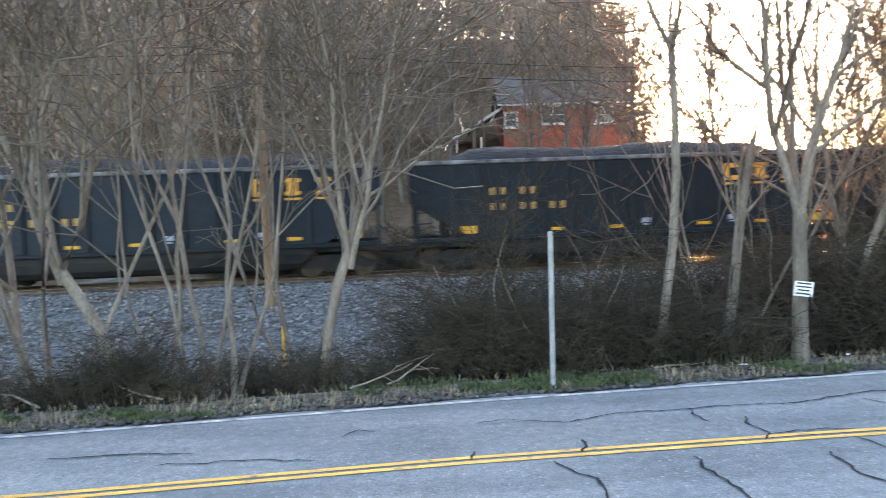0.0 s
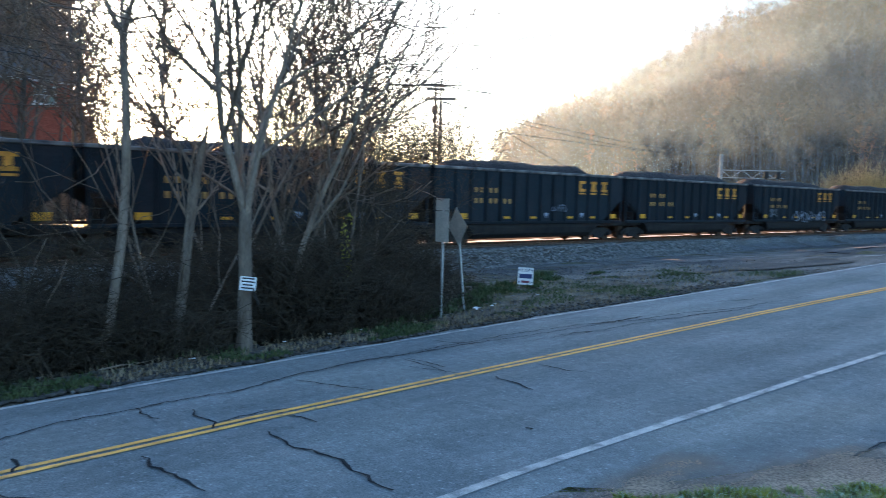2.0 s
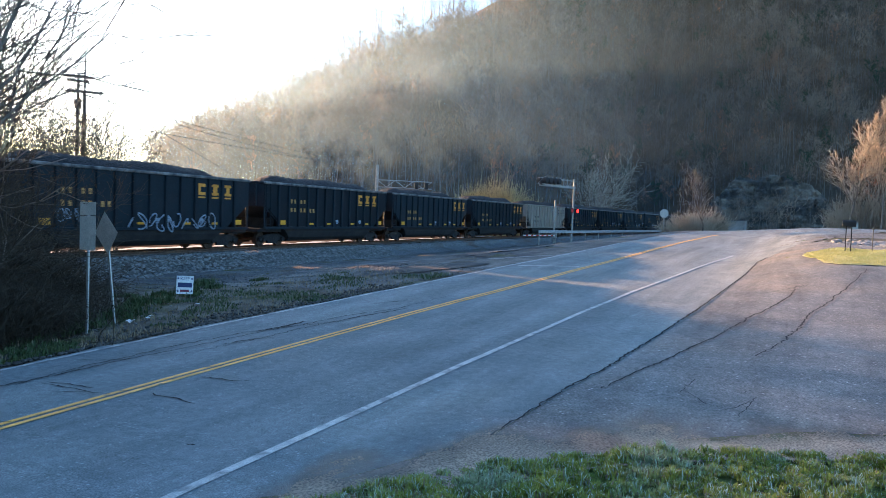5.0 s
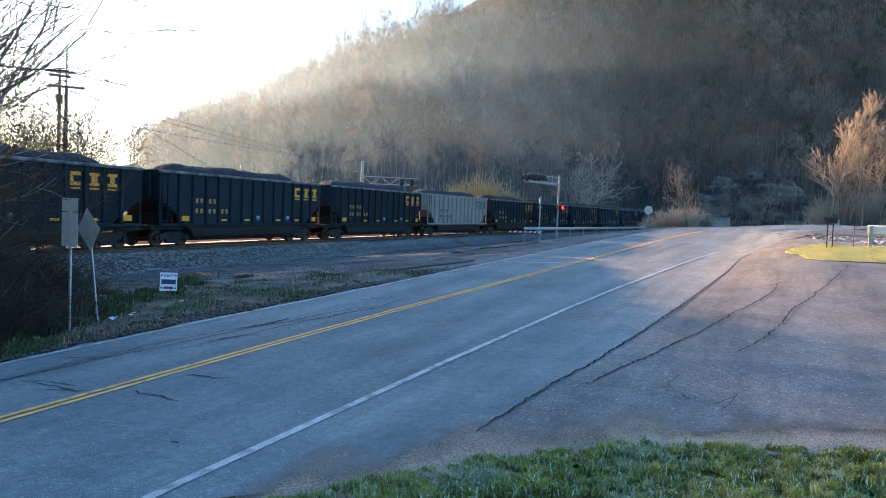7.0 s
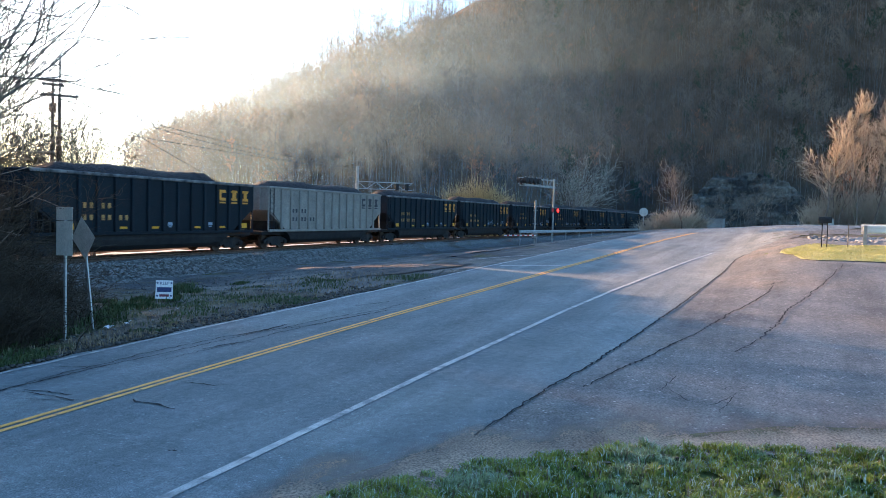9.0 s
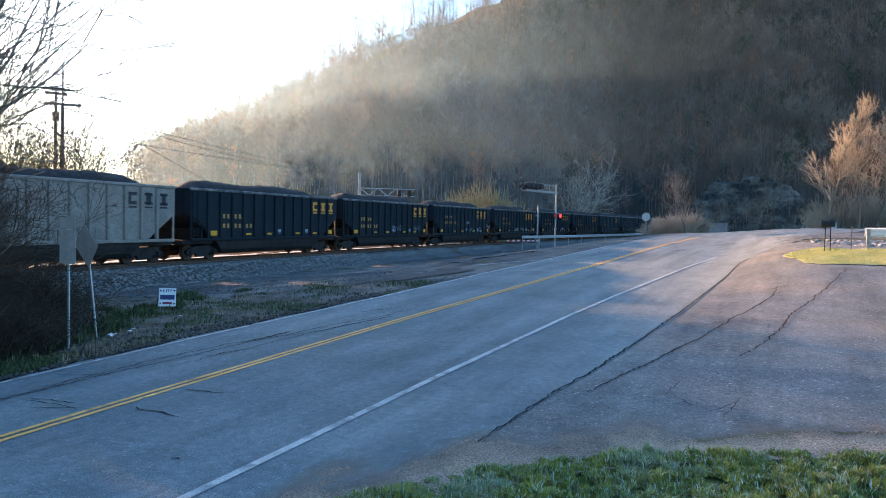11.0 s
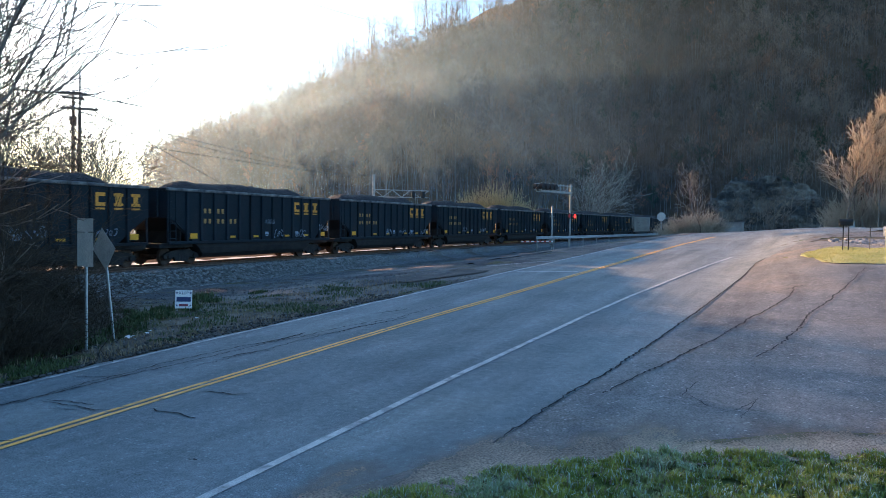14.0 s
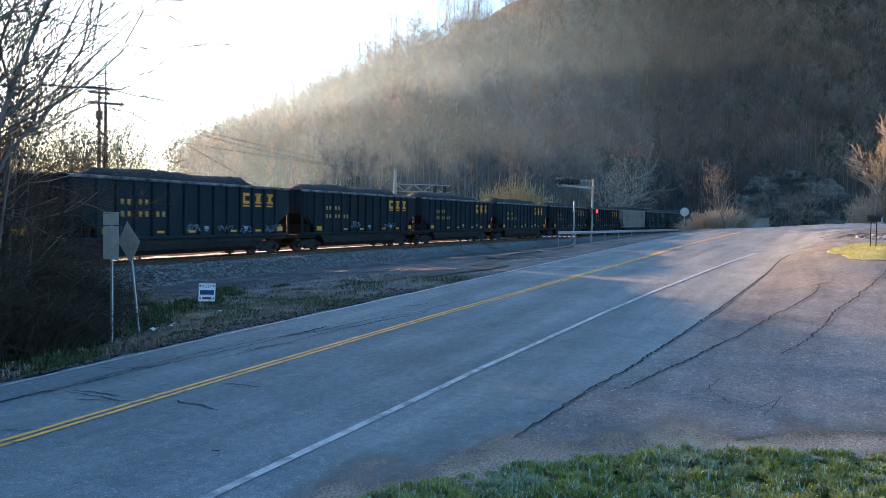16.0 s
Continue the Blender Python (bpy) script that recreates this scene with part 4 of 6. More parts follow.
def bramble(seed, w, h, n):
    rng = np.random.default_rng(seed)
    parts, twigs = [], []
    for _ in range(n):
        b = np.array([rng.normal(0, w * 0.45), rng.normal(0, w * 0.3), -0.1])
        a, L = rng.uniform(0, 6.28), h * rng.uniform(0.5, 1.25)
        t = np.linspace(0, 1, 6)
        out = rng.uniform(0.2, 0.9) * L
        p = b + np.stack([math.cos(a) * out * t ** 1.5, math.sin(a) * out * t ** 1.5, L * (1.5 * t - 0.75 * t * t)], -1) + rng.normal(0, 0.04, (6, 3)) * t[:, None]
        parts.append(tube(p, np.linspace(0.011, 0.004, 6), 3))
        for _ in range(4):
            i = rng.integers(2, 5)
            q = p[i] + np.outer(np.linspace(0, 1, 3), rng.normal(0, 0.22, 3) * L * 0.6)
            twigs.append(tube(q, (0.006, 0.005, 0.003), 3))
    return mesh_np("bramble_bush", *merge(parts + twigs), M_brush)


B_mesh = [bramble(s, 1.6, 1.5, 260) for s in (41, 42, 43)] + [bramble(44, 1.4, 2.3, 240)]
rng = np.random.default_rng(5)
rng_far = np.random.default_rng(6)
FAR_BRUSH = [(x, float(track_y(x)) + rng_far.uniform(4.2, 8.0)) for x in np.arange(-9, 16.5, 0.7)]
for i, (x, y) in enumerate(FAR_BRUSH):
    b = new("bramble_bush", B_mesh[i % 4])
    sc = rng_far.uniform(0.9, 1.2)
    b.matrix_basis = Matrix.LocRotScale((x, y, gz(x, y) - 0.05), Euler((0, 0, rng_far.uniform(0, 6.28))), (sc, sc, sc))
    tagged(b, "tangled leafless bramble bush beyond the railway", "bush", kind="stuff")
SPOTS = [(x, float(edge_y(x)) + rng.uniform(2.0, 3.8)) for x in np.arange(-11, 0, 0.8)]
SPOTS += [(x, float(edge_y(x)) + rng.uniform(2.7, 4.0)) for x in np.arange(0.2, 12.4, 0.42)]
SPOTS += [(x, float(edge_y(x)) + rng.uniform(4.0, 7.5)) for x in np.arange(0.5, 14.5, 0.4)]
SPOTS = [(x, y) for x, y in SPOTS if math.atan2(x + 1.1, y) < radians(38.6)]
SPOTS += [(rng.uniform(8.5, 14.8), rng.uniform(16.6, 21.5)) for _ in range(60)]
SPOTS = [(x, y) for x, y in SPOTS if math.atan2(x, y) < radians(37.6) and abs(x - 5.0 - (y - 9.4) * 0.31) > 0.75]
for i, (x, y) in enumerate(SPOTS):
    b = new("bramble_bush", B_mesh[i % 4])
    sc = rng.uniform(0.5, 0.75) if x < -1 else rng.uniform(0.9, 1.3)
    b.matrix_basis = Matrix.LocRotScale((x, y, float(ground_z(x, y)) - 0.05), Euler((0, 0, rng.uniform(0, 6.28))), (sc, sc, sc * rng.uniform(0.8, 1.15)))
    tagged(b, "tangled leafless brown bramble bush on the ditch bank", "bush", kind="stuff")
for x, y, v, s in ((11.4, 17.4, 0, 0.8), (12.2, 19.4, 0, 0.85), (13.3, 18.6, 1, 0.7), (13.9, 20.2, 0, 0.75), (9.0, 16.6, 1, 0.7), (2.6, 14.8, 1, 0.6), (1.0, 15.5, 0, 0.7)):
    plant("sapling_clump", T_brushy[v], x, y, x * 77, s, "clump of thin bare saplings in the thicket", "sapling", "thicket saplings")


# ---- far woods, joined ----
def forest_variants(n, seed, twigs=62, limbs=13, h0=15.0, wide=0.065, low=0.42, reach=(0.07, 0.17), stem=0.13):
    rng = np.random.default_rng(seed)
    res = []
    for _ in range(n):
        parts = []
        h = h0 * rng.uniform(0.8, 1.15)
        p = np.cumsum(np.concatenate([[[0, 0, -0.5]], np.stack([rng.normal(0, 0.25, 4), rng.normal(0, 0.25, 4), np.full(4, h / 4)], -1)]), 0)
        v, f = tube(p, np.linspace(stem, stem * 0.35, 5), 3)
        parts.append((v, np.concatenate([f[:, [0, 1, 2]], f[:, [0, 2, 3]]])))
        bases = []
        for k in range(limbs):
            t = rng.uniform(low, 0.98)
            q = np.array([np.interp(t * 4, range(5), p[:, c]) for c in range(3)])
            a, L = rng.uniform(0, 6.28), h * rng.uniform(0.16, 0.3) * (1.25 - 0.6 * t)
            e = q + L * np.array([math.cos(a) * 1.0, math.sin(a) * 1.0, rng.uniform(0.5, 1.3)])
            bases.append((q, e))
            parts.append(cone(q, e, 0.055))
        for k in range(twigs):
            q, e = bases[rng.integers(len(bases))]
            b = q + (e - q) * rng.uniform(0.3, 1.0)
            w = rng.normal(0, 1, 3) + np.array([0, 0, 0.9])
            parts.append(cone(b, b + w / np.linalg.norm(w) * h * rng.uniform(*reach), wide))
        res.append(merge(parts))
    return res


def cone(a, b, r):
    d = b - a
    u = np.cross(d, (0.3, 0.9, 0.1))
    u = u / (np.linalg.norm(u) + 1e-9) * r
    w = np.cross(d, u)
    w = w / (np.linalg.norm(w) + 1e-9) * r
    v = np.array([a + u, a - 0.5 * u + 0.87 * w, a - 0.5 * u - 0.87 * w, b])
    return v, np.array([[0, 1, 3], [1, 2, 3], [2, 0, 3]])


def scatter_wood(name, variants, spots, m, label, seed, lo=0.75, hi=1.25, trunk=M_trunk_far):
    rng = np.random.default_rng(seed)
    vs, fs, ids, o = [], [], [], 0
    for x, y in spots:
        v, f = variants[rng.integers(len(variants))]
        a, s = rng.uniform(0, 6.28), rng.uniform(lo, hi)
        c, q = math.cos(a) * s, math.sin(a) * s
        z = float(ground_z(x, y))
        vs.append(np.stack([v[:, 0] * c - v[:, 1] * q + x, v[:, 0] * q + v[:, 1] * c + y, v[:, 2] * s + z], -1))
        fs.append(f + o)
        ids.append((np.arange(len(f)) < 24).astype(np.int32))
        o += len(v)
    d = mesh_np(name, np.concatenate(vs), np.concatenate(fs), [m, trunk])
    if len(d.polygons) == sum(map(len, ids)):
        d.polygons.foreach_set("material_index", np.concatenate(ids))
    ob = new(name, d)
    return tagged(ob, label, "trees", kind="stuff")


def polar_spots(rng, n, yaw0, yaw1, r_of):
    out = []
    while len(out) < n:
        w = rng.uniform(yaw0, yaw1)
        if rng.random() > float(sstep(-42, -48.5, w)):
            continue
        r0 = float(np.interp(w, [a for a, _ in BASE], [b for _, b in BASE]))
        r = r_of(rng, r0)
        out.append((-math.sin(radians(w)) * r, math.cos(radians(w)) * r))
    return out


rng = np.random.default_rng(9)
FV = forest_variants(14, 71)
scatter_wood("hillside_wood", FV, polar_spots(rng, 5600, -112, -43.5, lambda g, r0: r0 + 5 + 190 * g.random() ** 0.75), M_wood_far, "leafless grey-brown woods covering the misty ridge", 72)
scatter_wood("ridge_wood", forest_variants(10, 70, 110, 18, 19.0, 0.038, 0.45, (0.05, 0.13), 0.2), polar_spots(rng, 380, -108, -45, lambda g, r0: r0 + 200 + 36 * g.random()), M_wood_far, "bare trees along the crest of the ridge", 74, 0.9, 1.35)
scatter_wood("cliff_wood", FV, polar_spots(rng, 55, -93, -83, lambda g, r0: g.uniform(205, 232)), M_wood_far, "dark bare trees before the cliff", 73, 0.35, 0.8)
scatter_wood("hillside_wood", forest_variants(4, 75, 90), polar_spots(rng, 130, -100, -46, lambda g, r0: r0 + 5 + 215 * g.random()), M_bud, "scattered red-budding trees on the ridge", 76, 0.55, 0.95)
scatter_wood("pine_wood", forest_variants(5, 77, 150, 26, 15.0, 0.16), polar_spots(rng, 170, -104, -72, lambda g, r0: r0 + 5 + 225 * g.random()), M_pine, "dark evergreen trees among the bare woods", 78, 0.6, 1.1)
left = []
while len(left) < 760:
    x, y = rng.uniform(-70, 30), rng.uniform(36, 165)
    yaw = math.degrees(math.atan2(-x, y))
    if rng.random() < float(sstep(-17.5, -12, yaw)) and not (1 < x < 16.5 and 57 < y < 67) and abs(x) < y * 0.9 + 5:
        left.append((x, y))
left = [(x, y) for x, y in left if not (1 < x < 17 and y < 57 and rng.random() < 0.35)]
left += [(rng.uniform(-1, 15), rng.uniform(38, 56)) for _ in range(12)]
scatter_wood("slope_wood", forest_variants(10, 81, 170, 22, 12.0, 0.028, 0.3, (0.09, 0.2)), left, M_wood_far, "leafless brown woods on the slope behind the railway", 82)


# ---- sealed cracks in the asphalt ----
CRACKS = [
    (0.05, [(1.20, 8.58), (1.40, 8.18), (1.59, 7.97), (1.61, 7.38)]), (0.05, [(2.88, 8.55), (2.83, 8.15), (2.93, 7.75), (2.98, 7.16)]),
    (0.04, [(3.97, 10.02), (3.99, 9.62), (4.07, 9.32), (3.87, 9.03)]), (0.035, [(3.97, 9.23), (4.46, 9.34), (5.05, 9.30)]), (0.055, [(4.36, 8.52), (4.36, 7.83), (4.56, 7.13), (4.46, 6.54), (4.51, 6.04)]),
    (0.04, [(4.95, 9.01), (5.05, 8.51)]), (0.04, [(0.40, 10.19), (0.70, 10.39), (1.59, 10.17), (2.49, 10.45), (4.07, 10.51), (4.95, 10.49), (6.32, 10.86), (7.97, 11.02), (10.43, 11.02), (12.21, 10.96), (14.59, 10.82), (16.19, 10.08)]),
    (0.035, [(3.38, 10.53), (3.38, 10.03), (3.48, 9.83)]), (0.06, [(1.59, 8.87), (1.69, 9.12), (1.67, 9.32)]), (0.03, [(-1.40, 9.80), (-1.20, 10.10), (-1.00, 10.00)]), (0.05, [(0.28, 8.75), (0.30, 9.04)]),
    (0.04, [(5.93, 10.67), (6.22, 10.07), (6.61, 9.32)]), (0.05, [(8.69, 8.94), (8.65, 8.45), (8.60, 7.96)]), (0.045, [(9.94, 9.10), (9.98, 8.71), (10.12, 8.21)]), (0.035, [(8.26, 10.91), (8.26, 10.13), (8.26, 9.64)]),
    (0.05, [(13.84, 11.09), (14.34, 10.94), (14.99, 10.87)]), (0.03, [(11.15, 10.66), (12.73, 10.57), (14.75, 10.52), (17.04, 10.08)]),
    (0.075, [(9.42, 3.58), (10.61, 3.51), (12.47, 3.36), (14.91, 3.09), (18.96, 2.77), (22.25, 2.48), (27.20, 2.17), (32.68, 1.74), (38.96, 1.60), (41.26, 1.22), (40.86, -0.07), (38.84, -1.67)]),
    (0.05, [(12.73, 2.87), (14.75, 2.44), (17.50, 1.91), (19.73, 1.42)]), (0.05, [(19.18, 1.56), (22.32, 1.03), (25.06, 0.49), (26.38, 0.16), (28.36, -0.08)]),
    (0.05, [(17.04, 0.64), (18.75, 0.18), (21.64, -0.34), (23.56, -0.59), (29.36, -1.88), (31.87, -2.43)]), (0.02, [(12.12, 0.67), (12.90, 0.57), (13.50, 0.48)]), (0.02, [(13.33, 1.62), (12.64, 1.15), (12.47, 0.86)]),
    (0.04, [(7.97, 11.08), (8.84, 11.16), (9.89, 11.24), (11.15, 11.26), (12.12, 11.15), (13.58, 11.07), (14.83, 10.70), (16.81, 10.40), (18.39, 9.92), (21.91, 9.74)]),
    (0.09, [(14.01, 11.03), (14.67, 10.94), (15.55, 10.93)]), (0.05, [(12.29, 10.71), (12.99, 10.56), (13.50, 10.27)]), (0.07, [(15.71, 10.35), (17.42, 10.05), (18.75, 9.75)]), (0.06, [(18.96, 10.94), (20.14, 10.49)]),
    (0.03, [(9.80, 12.00), (9.98, 11.57), (10.25, 11.16)]), (0.04, [(8.36, 10.87), (8.45, 10.48), (8.45, 9.94)]), (0.03, [(7.97, 10.33), (8.16, 9.90), (8.36, 9.45)]), (0.05, [(7.10, 6.71), (7.10, 6.58)]), (0.03, [(17.95, 5.40), (17.95, 4.96), (17.88, 4.40)]),
    (0.02, [(13.16, 1.60), (13.75, 1.54), (14.42, 1.46)]), (0.02, [(12.38, 0.91), (12.64, 0.72), (13.33, 0.50)]), (0.02, [(13.67, 0.69), (14.01, 0.53)]), (0.04, [(27.32, 0.65), (28.54, -0.38), (28.54, -1.59)]), (0.03, [(28.89, 2.79), (29.19, 1.46), (28.30, 0.33)]),
    (0.035, [(-3.50, 8.90), (-2.40, 9.00), (-1.60, 8.90)]), (0.035, [(-5.00, 9.30), (-4.20, 9.35), (-3.20, 9.30)])]


def crack(w, pts, seed):
    rng = np.random.default_rng(seed)
    P = np.array(pts, float)
    s = np.concatenate([[0], np.cumsum(np.hypot(*np.diff(P, axis=0).T))])
    n = max(6, int(s[-1] / 0.11))
    t = np.linspace(0, s[-1], n)
    x, y = np.interp(t, s, P[:, 0]), np.interp(t, s, P[:, 1])
    jit = np.cumsum(rng.normal(0, 0.014, n))
    jit = (jit - np.linspace(jit[0], jit[-1], n)) * (0.2 if s[-1] > 30 else 1.0)
    gx, gy = np.gradient(x), np.gradient(y)
    L = np.hypot(gx, gy) + 1e-9
    nx, ny = -gy / L, gx / L
    x, y = x + nx * jit + nx * rng.normal(0, 0.018, n), y + ny * jit + ny * rng.normal(0, 0.018, n)
    w *= 0.9 if s[-1] < 30 else 0.75
    h = w * (0.35 + 0.65 * np.sin(np.pi * np.clip(t / s[-1], 0.05, 0.95)) ** 0.5) * rng.uniform(0.55, 1.25, n) / 2
    z = ground_z(x, y) + 0.008
    v = np.concatenate([np.stack([x + nx * h, y + ny * h, z], -1), np.stack([x - nx * h, y - ny * h, z], -1)])
    i = np.arange(n - 1)
    ob = new("crack", mesh_np("crack", v, np.stack([i, i + 1, n + i + 1, n + i], -1), M_tar))
    tagged(ob, "black tar-sealed crack in the asphalt", "crack", kind="structure")


for i, (w, pts) in enumerate(CRACKS):
    crack(w, pts, 300 + i)


def bar(name, pts, w, m, label, z=0.006):
    """A straight or bent painted band on the road."""
    P = np.array(pts, float)
    s = np.concatenate([[0], np.cumsum(np.hypot(*np.diff(P, axis=0).T))])
    t = np.linspace(0, s[-1], max(8, int(s[-1] / 0.7)))
    x, y = np.interp(t, s, P[:, 0]), np.interp(t, s, P[:, 1])
    gx, gy = np.gradient(x), np.gradient(y)
    L = np.hypot(gx, gy)
    nx, ny = -gy / L * w / 2, gx / L * w / 2
    zz = ground_z(x, y) + z
    v = np.concatenate([np.stack([x + nx, y + ny, zz], -1), np.stack([x - nx, y - ny, zz], -1)])
    n, i = len(t), np.arange(len(t) - 1)
    tagged(new(name, mesh_np(name, v, np.stack([i, i + 1, n + i + 1, n + i], -1), m)), label, "road marking", kind="structure")


bar("stop_line", [(32.1, 11.2), (33.5, 8.8)], 0.33, M_white, "white stop line across the side lane")
bar("side_line", [(35.1, 13.8), (40.5, 11.25)], 0.12, M_white, "white line of the side road to the crossing")


def blotch(name, x, y, a, b, turn, m, label, seed, z=0.004, n=40):
    rng = np.random.default_rng(seed)
    t = np.linspace(0, 2 * math.pi, n, endpoint=False)
    r = 1 + 0.18 * np.sin(2 * t + rng.uniform(0, 6)) + 0.12 * np.sin(5 * t + rng.uniform(0, 6)) + rng.normal(0, 0.04, n)
    c, s = math.cos(radians(turn)), math.sin(radians(turn))
    vs = [(x, y)]
    for k in (0.5, 1.0):
        vs += [(x + k * (a * r[i] * math.cos(t[i]) * c - b * r[i] * math.sin(t[i]) * s), y + k * (a * r[i] * math.cos(t[i]) * s + b * r[i] * math.sin(t[i]) * c)) for i in range(n)]
    V = np.array(vs)
    v = np.concatenate([V, (ground_z(V[:, 0], V[:, 1]) + z)[:, None]], 1)
    i = np.arange(n)
    j = (i + 1) % n
    f = np.concatenate([np.stack([0 * i, 1 + i, 1 + j], -1), np.stack([1 + i, 1 + n + i, 1 + n + j], -1), np.stack([1 + i, 1 + n + j, 1 + j], -1)])
    tagged(new(name, mesh_np(name, v, f, m)), label, name.replace("_", " "), kind="structure")


M_patch = mat("fresh_asphalt_patch", (0.03, 0.03, 0.032), (0.05, 0.05, 0.052), 2.0, 0.85, 0.5, 60)
blotch("asphalt_patch", 28.8, 14.2, 3.9, 0.9, -14, M_patch, "dark asphalt patch in the gravel lot", 1)
blotch("asphalt_patch", 38.6, 16.2, 1.5, 0.4, 50, M_patch, "dark asphalt patch in the gravel lot", 2)
blotch("asphalt_patch", 47.0, 16.2, 4.2, 0.5, -8, M_patch, "dark asphalt patch in the gravel lot", 3)


# ---- signs and posts ----
def channel_post(h, w=0.06):
    b = box(w, 0.008, h, 0, 0, h / 2)
    for s in (-1, 1):
        box(0.008, 0.03, h, s * w / 2, -0.015, h / 2, b)
    return b


def octagon(r, n=8, turn=22.5):
    return [(r * math.cos(radians(turn + 360 * i / n)), r * math.sin(radians(turn + 360 * i / n))) for i in range(n)]


def roadside_post():
    p = tagged(new("marker_post"), "bare galvanised steel post at the road's edge", "post")
    p.matrix_basis = pose(1.7, 12.0, gz(1.7, 12.0) - 0.1, 0, 0, 20)
    part("channel", channel_post(2.62, 0.07), M_galv, p)
    part("bolt", cyl(0.02, 0.03, 0, -0.02, 2.3, None, 8, 'y'), M_galv, p)
    part("base_block", box(0.1, 0.08, 0.12, -0.02, 0, 0.08, bevel=0.02), M_verge, p)


def rectangle_sign():
    s = tagged(new("road_sign"), "back of two stacked aluminium road signs on a post", "sign", "road signs seen from behind")
    z = gz(12.3, 14.7)
    s.matrix_basis = pose(12.3, 14.7, z - 0.1, 0, 0.6, 82)
    H = 3.1 - z + 0.1
    part("post", channel_post(H - 0.03, 0.06), M_galv, s)
    part("upper_panel", box(0.62, 0.006, 0.30, 0, 0.012, H - 0.15, bevel=0.002), M_signback, s)
    part("lower_panel", box(0.62, 0.006, 0.78, 0, 0.012, H - 0.71, bevel=0.002), M_signback, s)
    for zz in (H - 0.1, H - 0.45, H - 0.95):
        part("bolt", cyl(0.014, 0.03, 0, -0.01, zz, None, 6, 'y'), M_galv, s)


def diamond_sign():
    s = tagged(new("road_sign"), "back of a diamond road sign on a leaning steel post", "sign", "road signs seen from behind")
    z = gz(13.9, 15.4)
    s.matrix_basis = Matrix.Translation((13.8, 15.5, z - 0.1)) @ Matrix.Rotation(radians(-5.5), 4, (0.656, 0.755, 0)) @ pose(0, 0, 0, 0, 0, 78)
    H = 2.9 - z + 0.1
    part("post", channel_post(H - 0.1, 0.06), M_galv, s)
    part("panel", prism([(0, H), (0.53, H - 0.53), (0, H - 1.07), (-0.53, H - 0.53)], 0.006, Matrix.Translation((0, 0.012, 0))), M_signback, s)
    for zz in (H - 0.2, H - 0.85):
        part("bolt", cyl(0.014, 0.03, 0, -0.01, zz, None, 6, 'y'), M_galv, s)


def words(name, text, size, x, y, z, m, parent):
    c = bpy.data.curves.new(name, 'FONT')
    c.body, c.size, c.align_x, c.align_y, c.extrude = text, size, 'CENTER', 'CENTER', 0.001
    ob = new(name, c)
    ob.data.materials.append(m)
    ob.parent = parent
    ob.matrix_basis = pose(x, y, z, 90, 0, 0)
    return ob


def yard_sign():
    x, y = 17.66, 16.91
    s = tagged(new("yard_sign"), "small white election yard sign with navy print in the grass", "yard sign")
    s.matrix_basis = pose(x, y, gz(x, y), 0, 1.5, -44) @ Matrix.Scale(0.9, 4)
    part("board", box(0.55, 0.012, 0.62, 0, 0, 0.40, bevel=0.003), M_signwhite, s)
    for sx in (-0.2, 0.2):
        part("stake", cyl(0.005, 0.6, sx, 0.01, 0.15, None, 6), M_galv, s)
    words("print", "KEEP", 0.14, 0, -0.008, 0.61, M_print, s)
    part("print_bar", box(0.46, 0.004, 0.16, 0, -0.008, 0.40), M_print, s, "navy bar of bold print")
    part("print_bar", box(0.30, 0.004, 0.08, 0, -0.008, 0.20), M_print2, s, "muted red bar of small print")
    for sx, sz in ((-0.22, 0.62), (0.22, 0.62), (-0.22, 0.19), (0.22, 0.19)):
        pts = [((0.05 if i % 2 == 0 else 0.02) * math.sin(i * math.pi / 5), (0.05 if i % 2 == 0 else 0.02) * math.cos(i * math.pi / 5)) for i in range(10)]
        part("star", prism(pts, 0.004, Matrix.Translation((sx, -0.008, sz))), M_print, s)


M_print2 = mat("muted_red_print", (0.16, 0.04, 0.07), (0.19, 0.05, 0.08), 3.0, 0.6, 0.0, 40)


def tree_notice():
    n = tagged(new("tree_notice"), "small white notice nailed to a tree trunk", "notice")
    n.matrix_basis = pose(6.46, 13.53, 1.33, 0, 6, -22)
    part("board", box(0.31, 0.012, 0.27, bevel=0.003), M_signwhite, n)
    for k, w in enumerate((0.24, 0.26, 0.2, 0.24)):
        part("print_bar", box(w, 0.004, 0.028, 0, -0.008, 0.1 - k * 0.062), M_dark, n)
    part("strap", box(0.03, 0.012, 0.34, 0.06, -0.004, -0.28, m=Matrix.Rotation(radians(-25), 4, 'Y')), M_black, n, "dark strip hanging below")


def pipeline_marker():
    p = tagged(new("marker_post"), "thin yellow marker post on the railway bank", "post")
    p.matrix_basis = pose(-3.75, 17.4, gz(-3.75, 17.4) - 0.1)
    part("stem", cyl(0.035, 1.35, 0, 0, 0.675, None, 10), M_reflect, p)
    part("cap", cyl(0.045, 0.12, 0, 0, 1.37, None, 10), M_dark, p)


roadside_post(), rectangle_sign(), diamond_sign(), yard_sign(), tree_notice(), pipeline_marker()


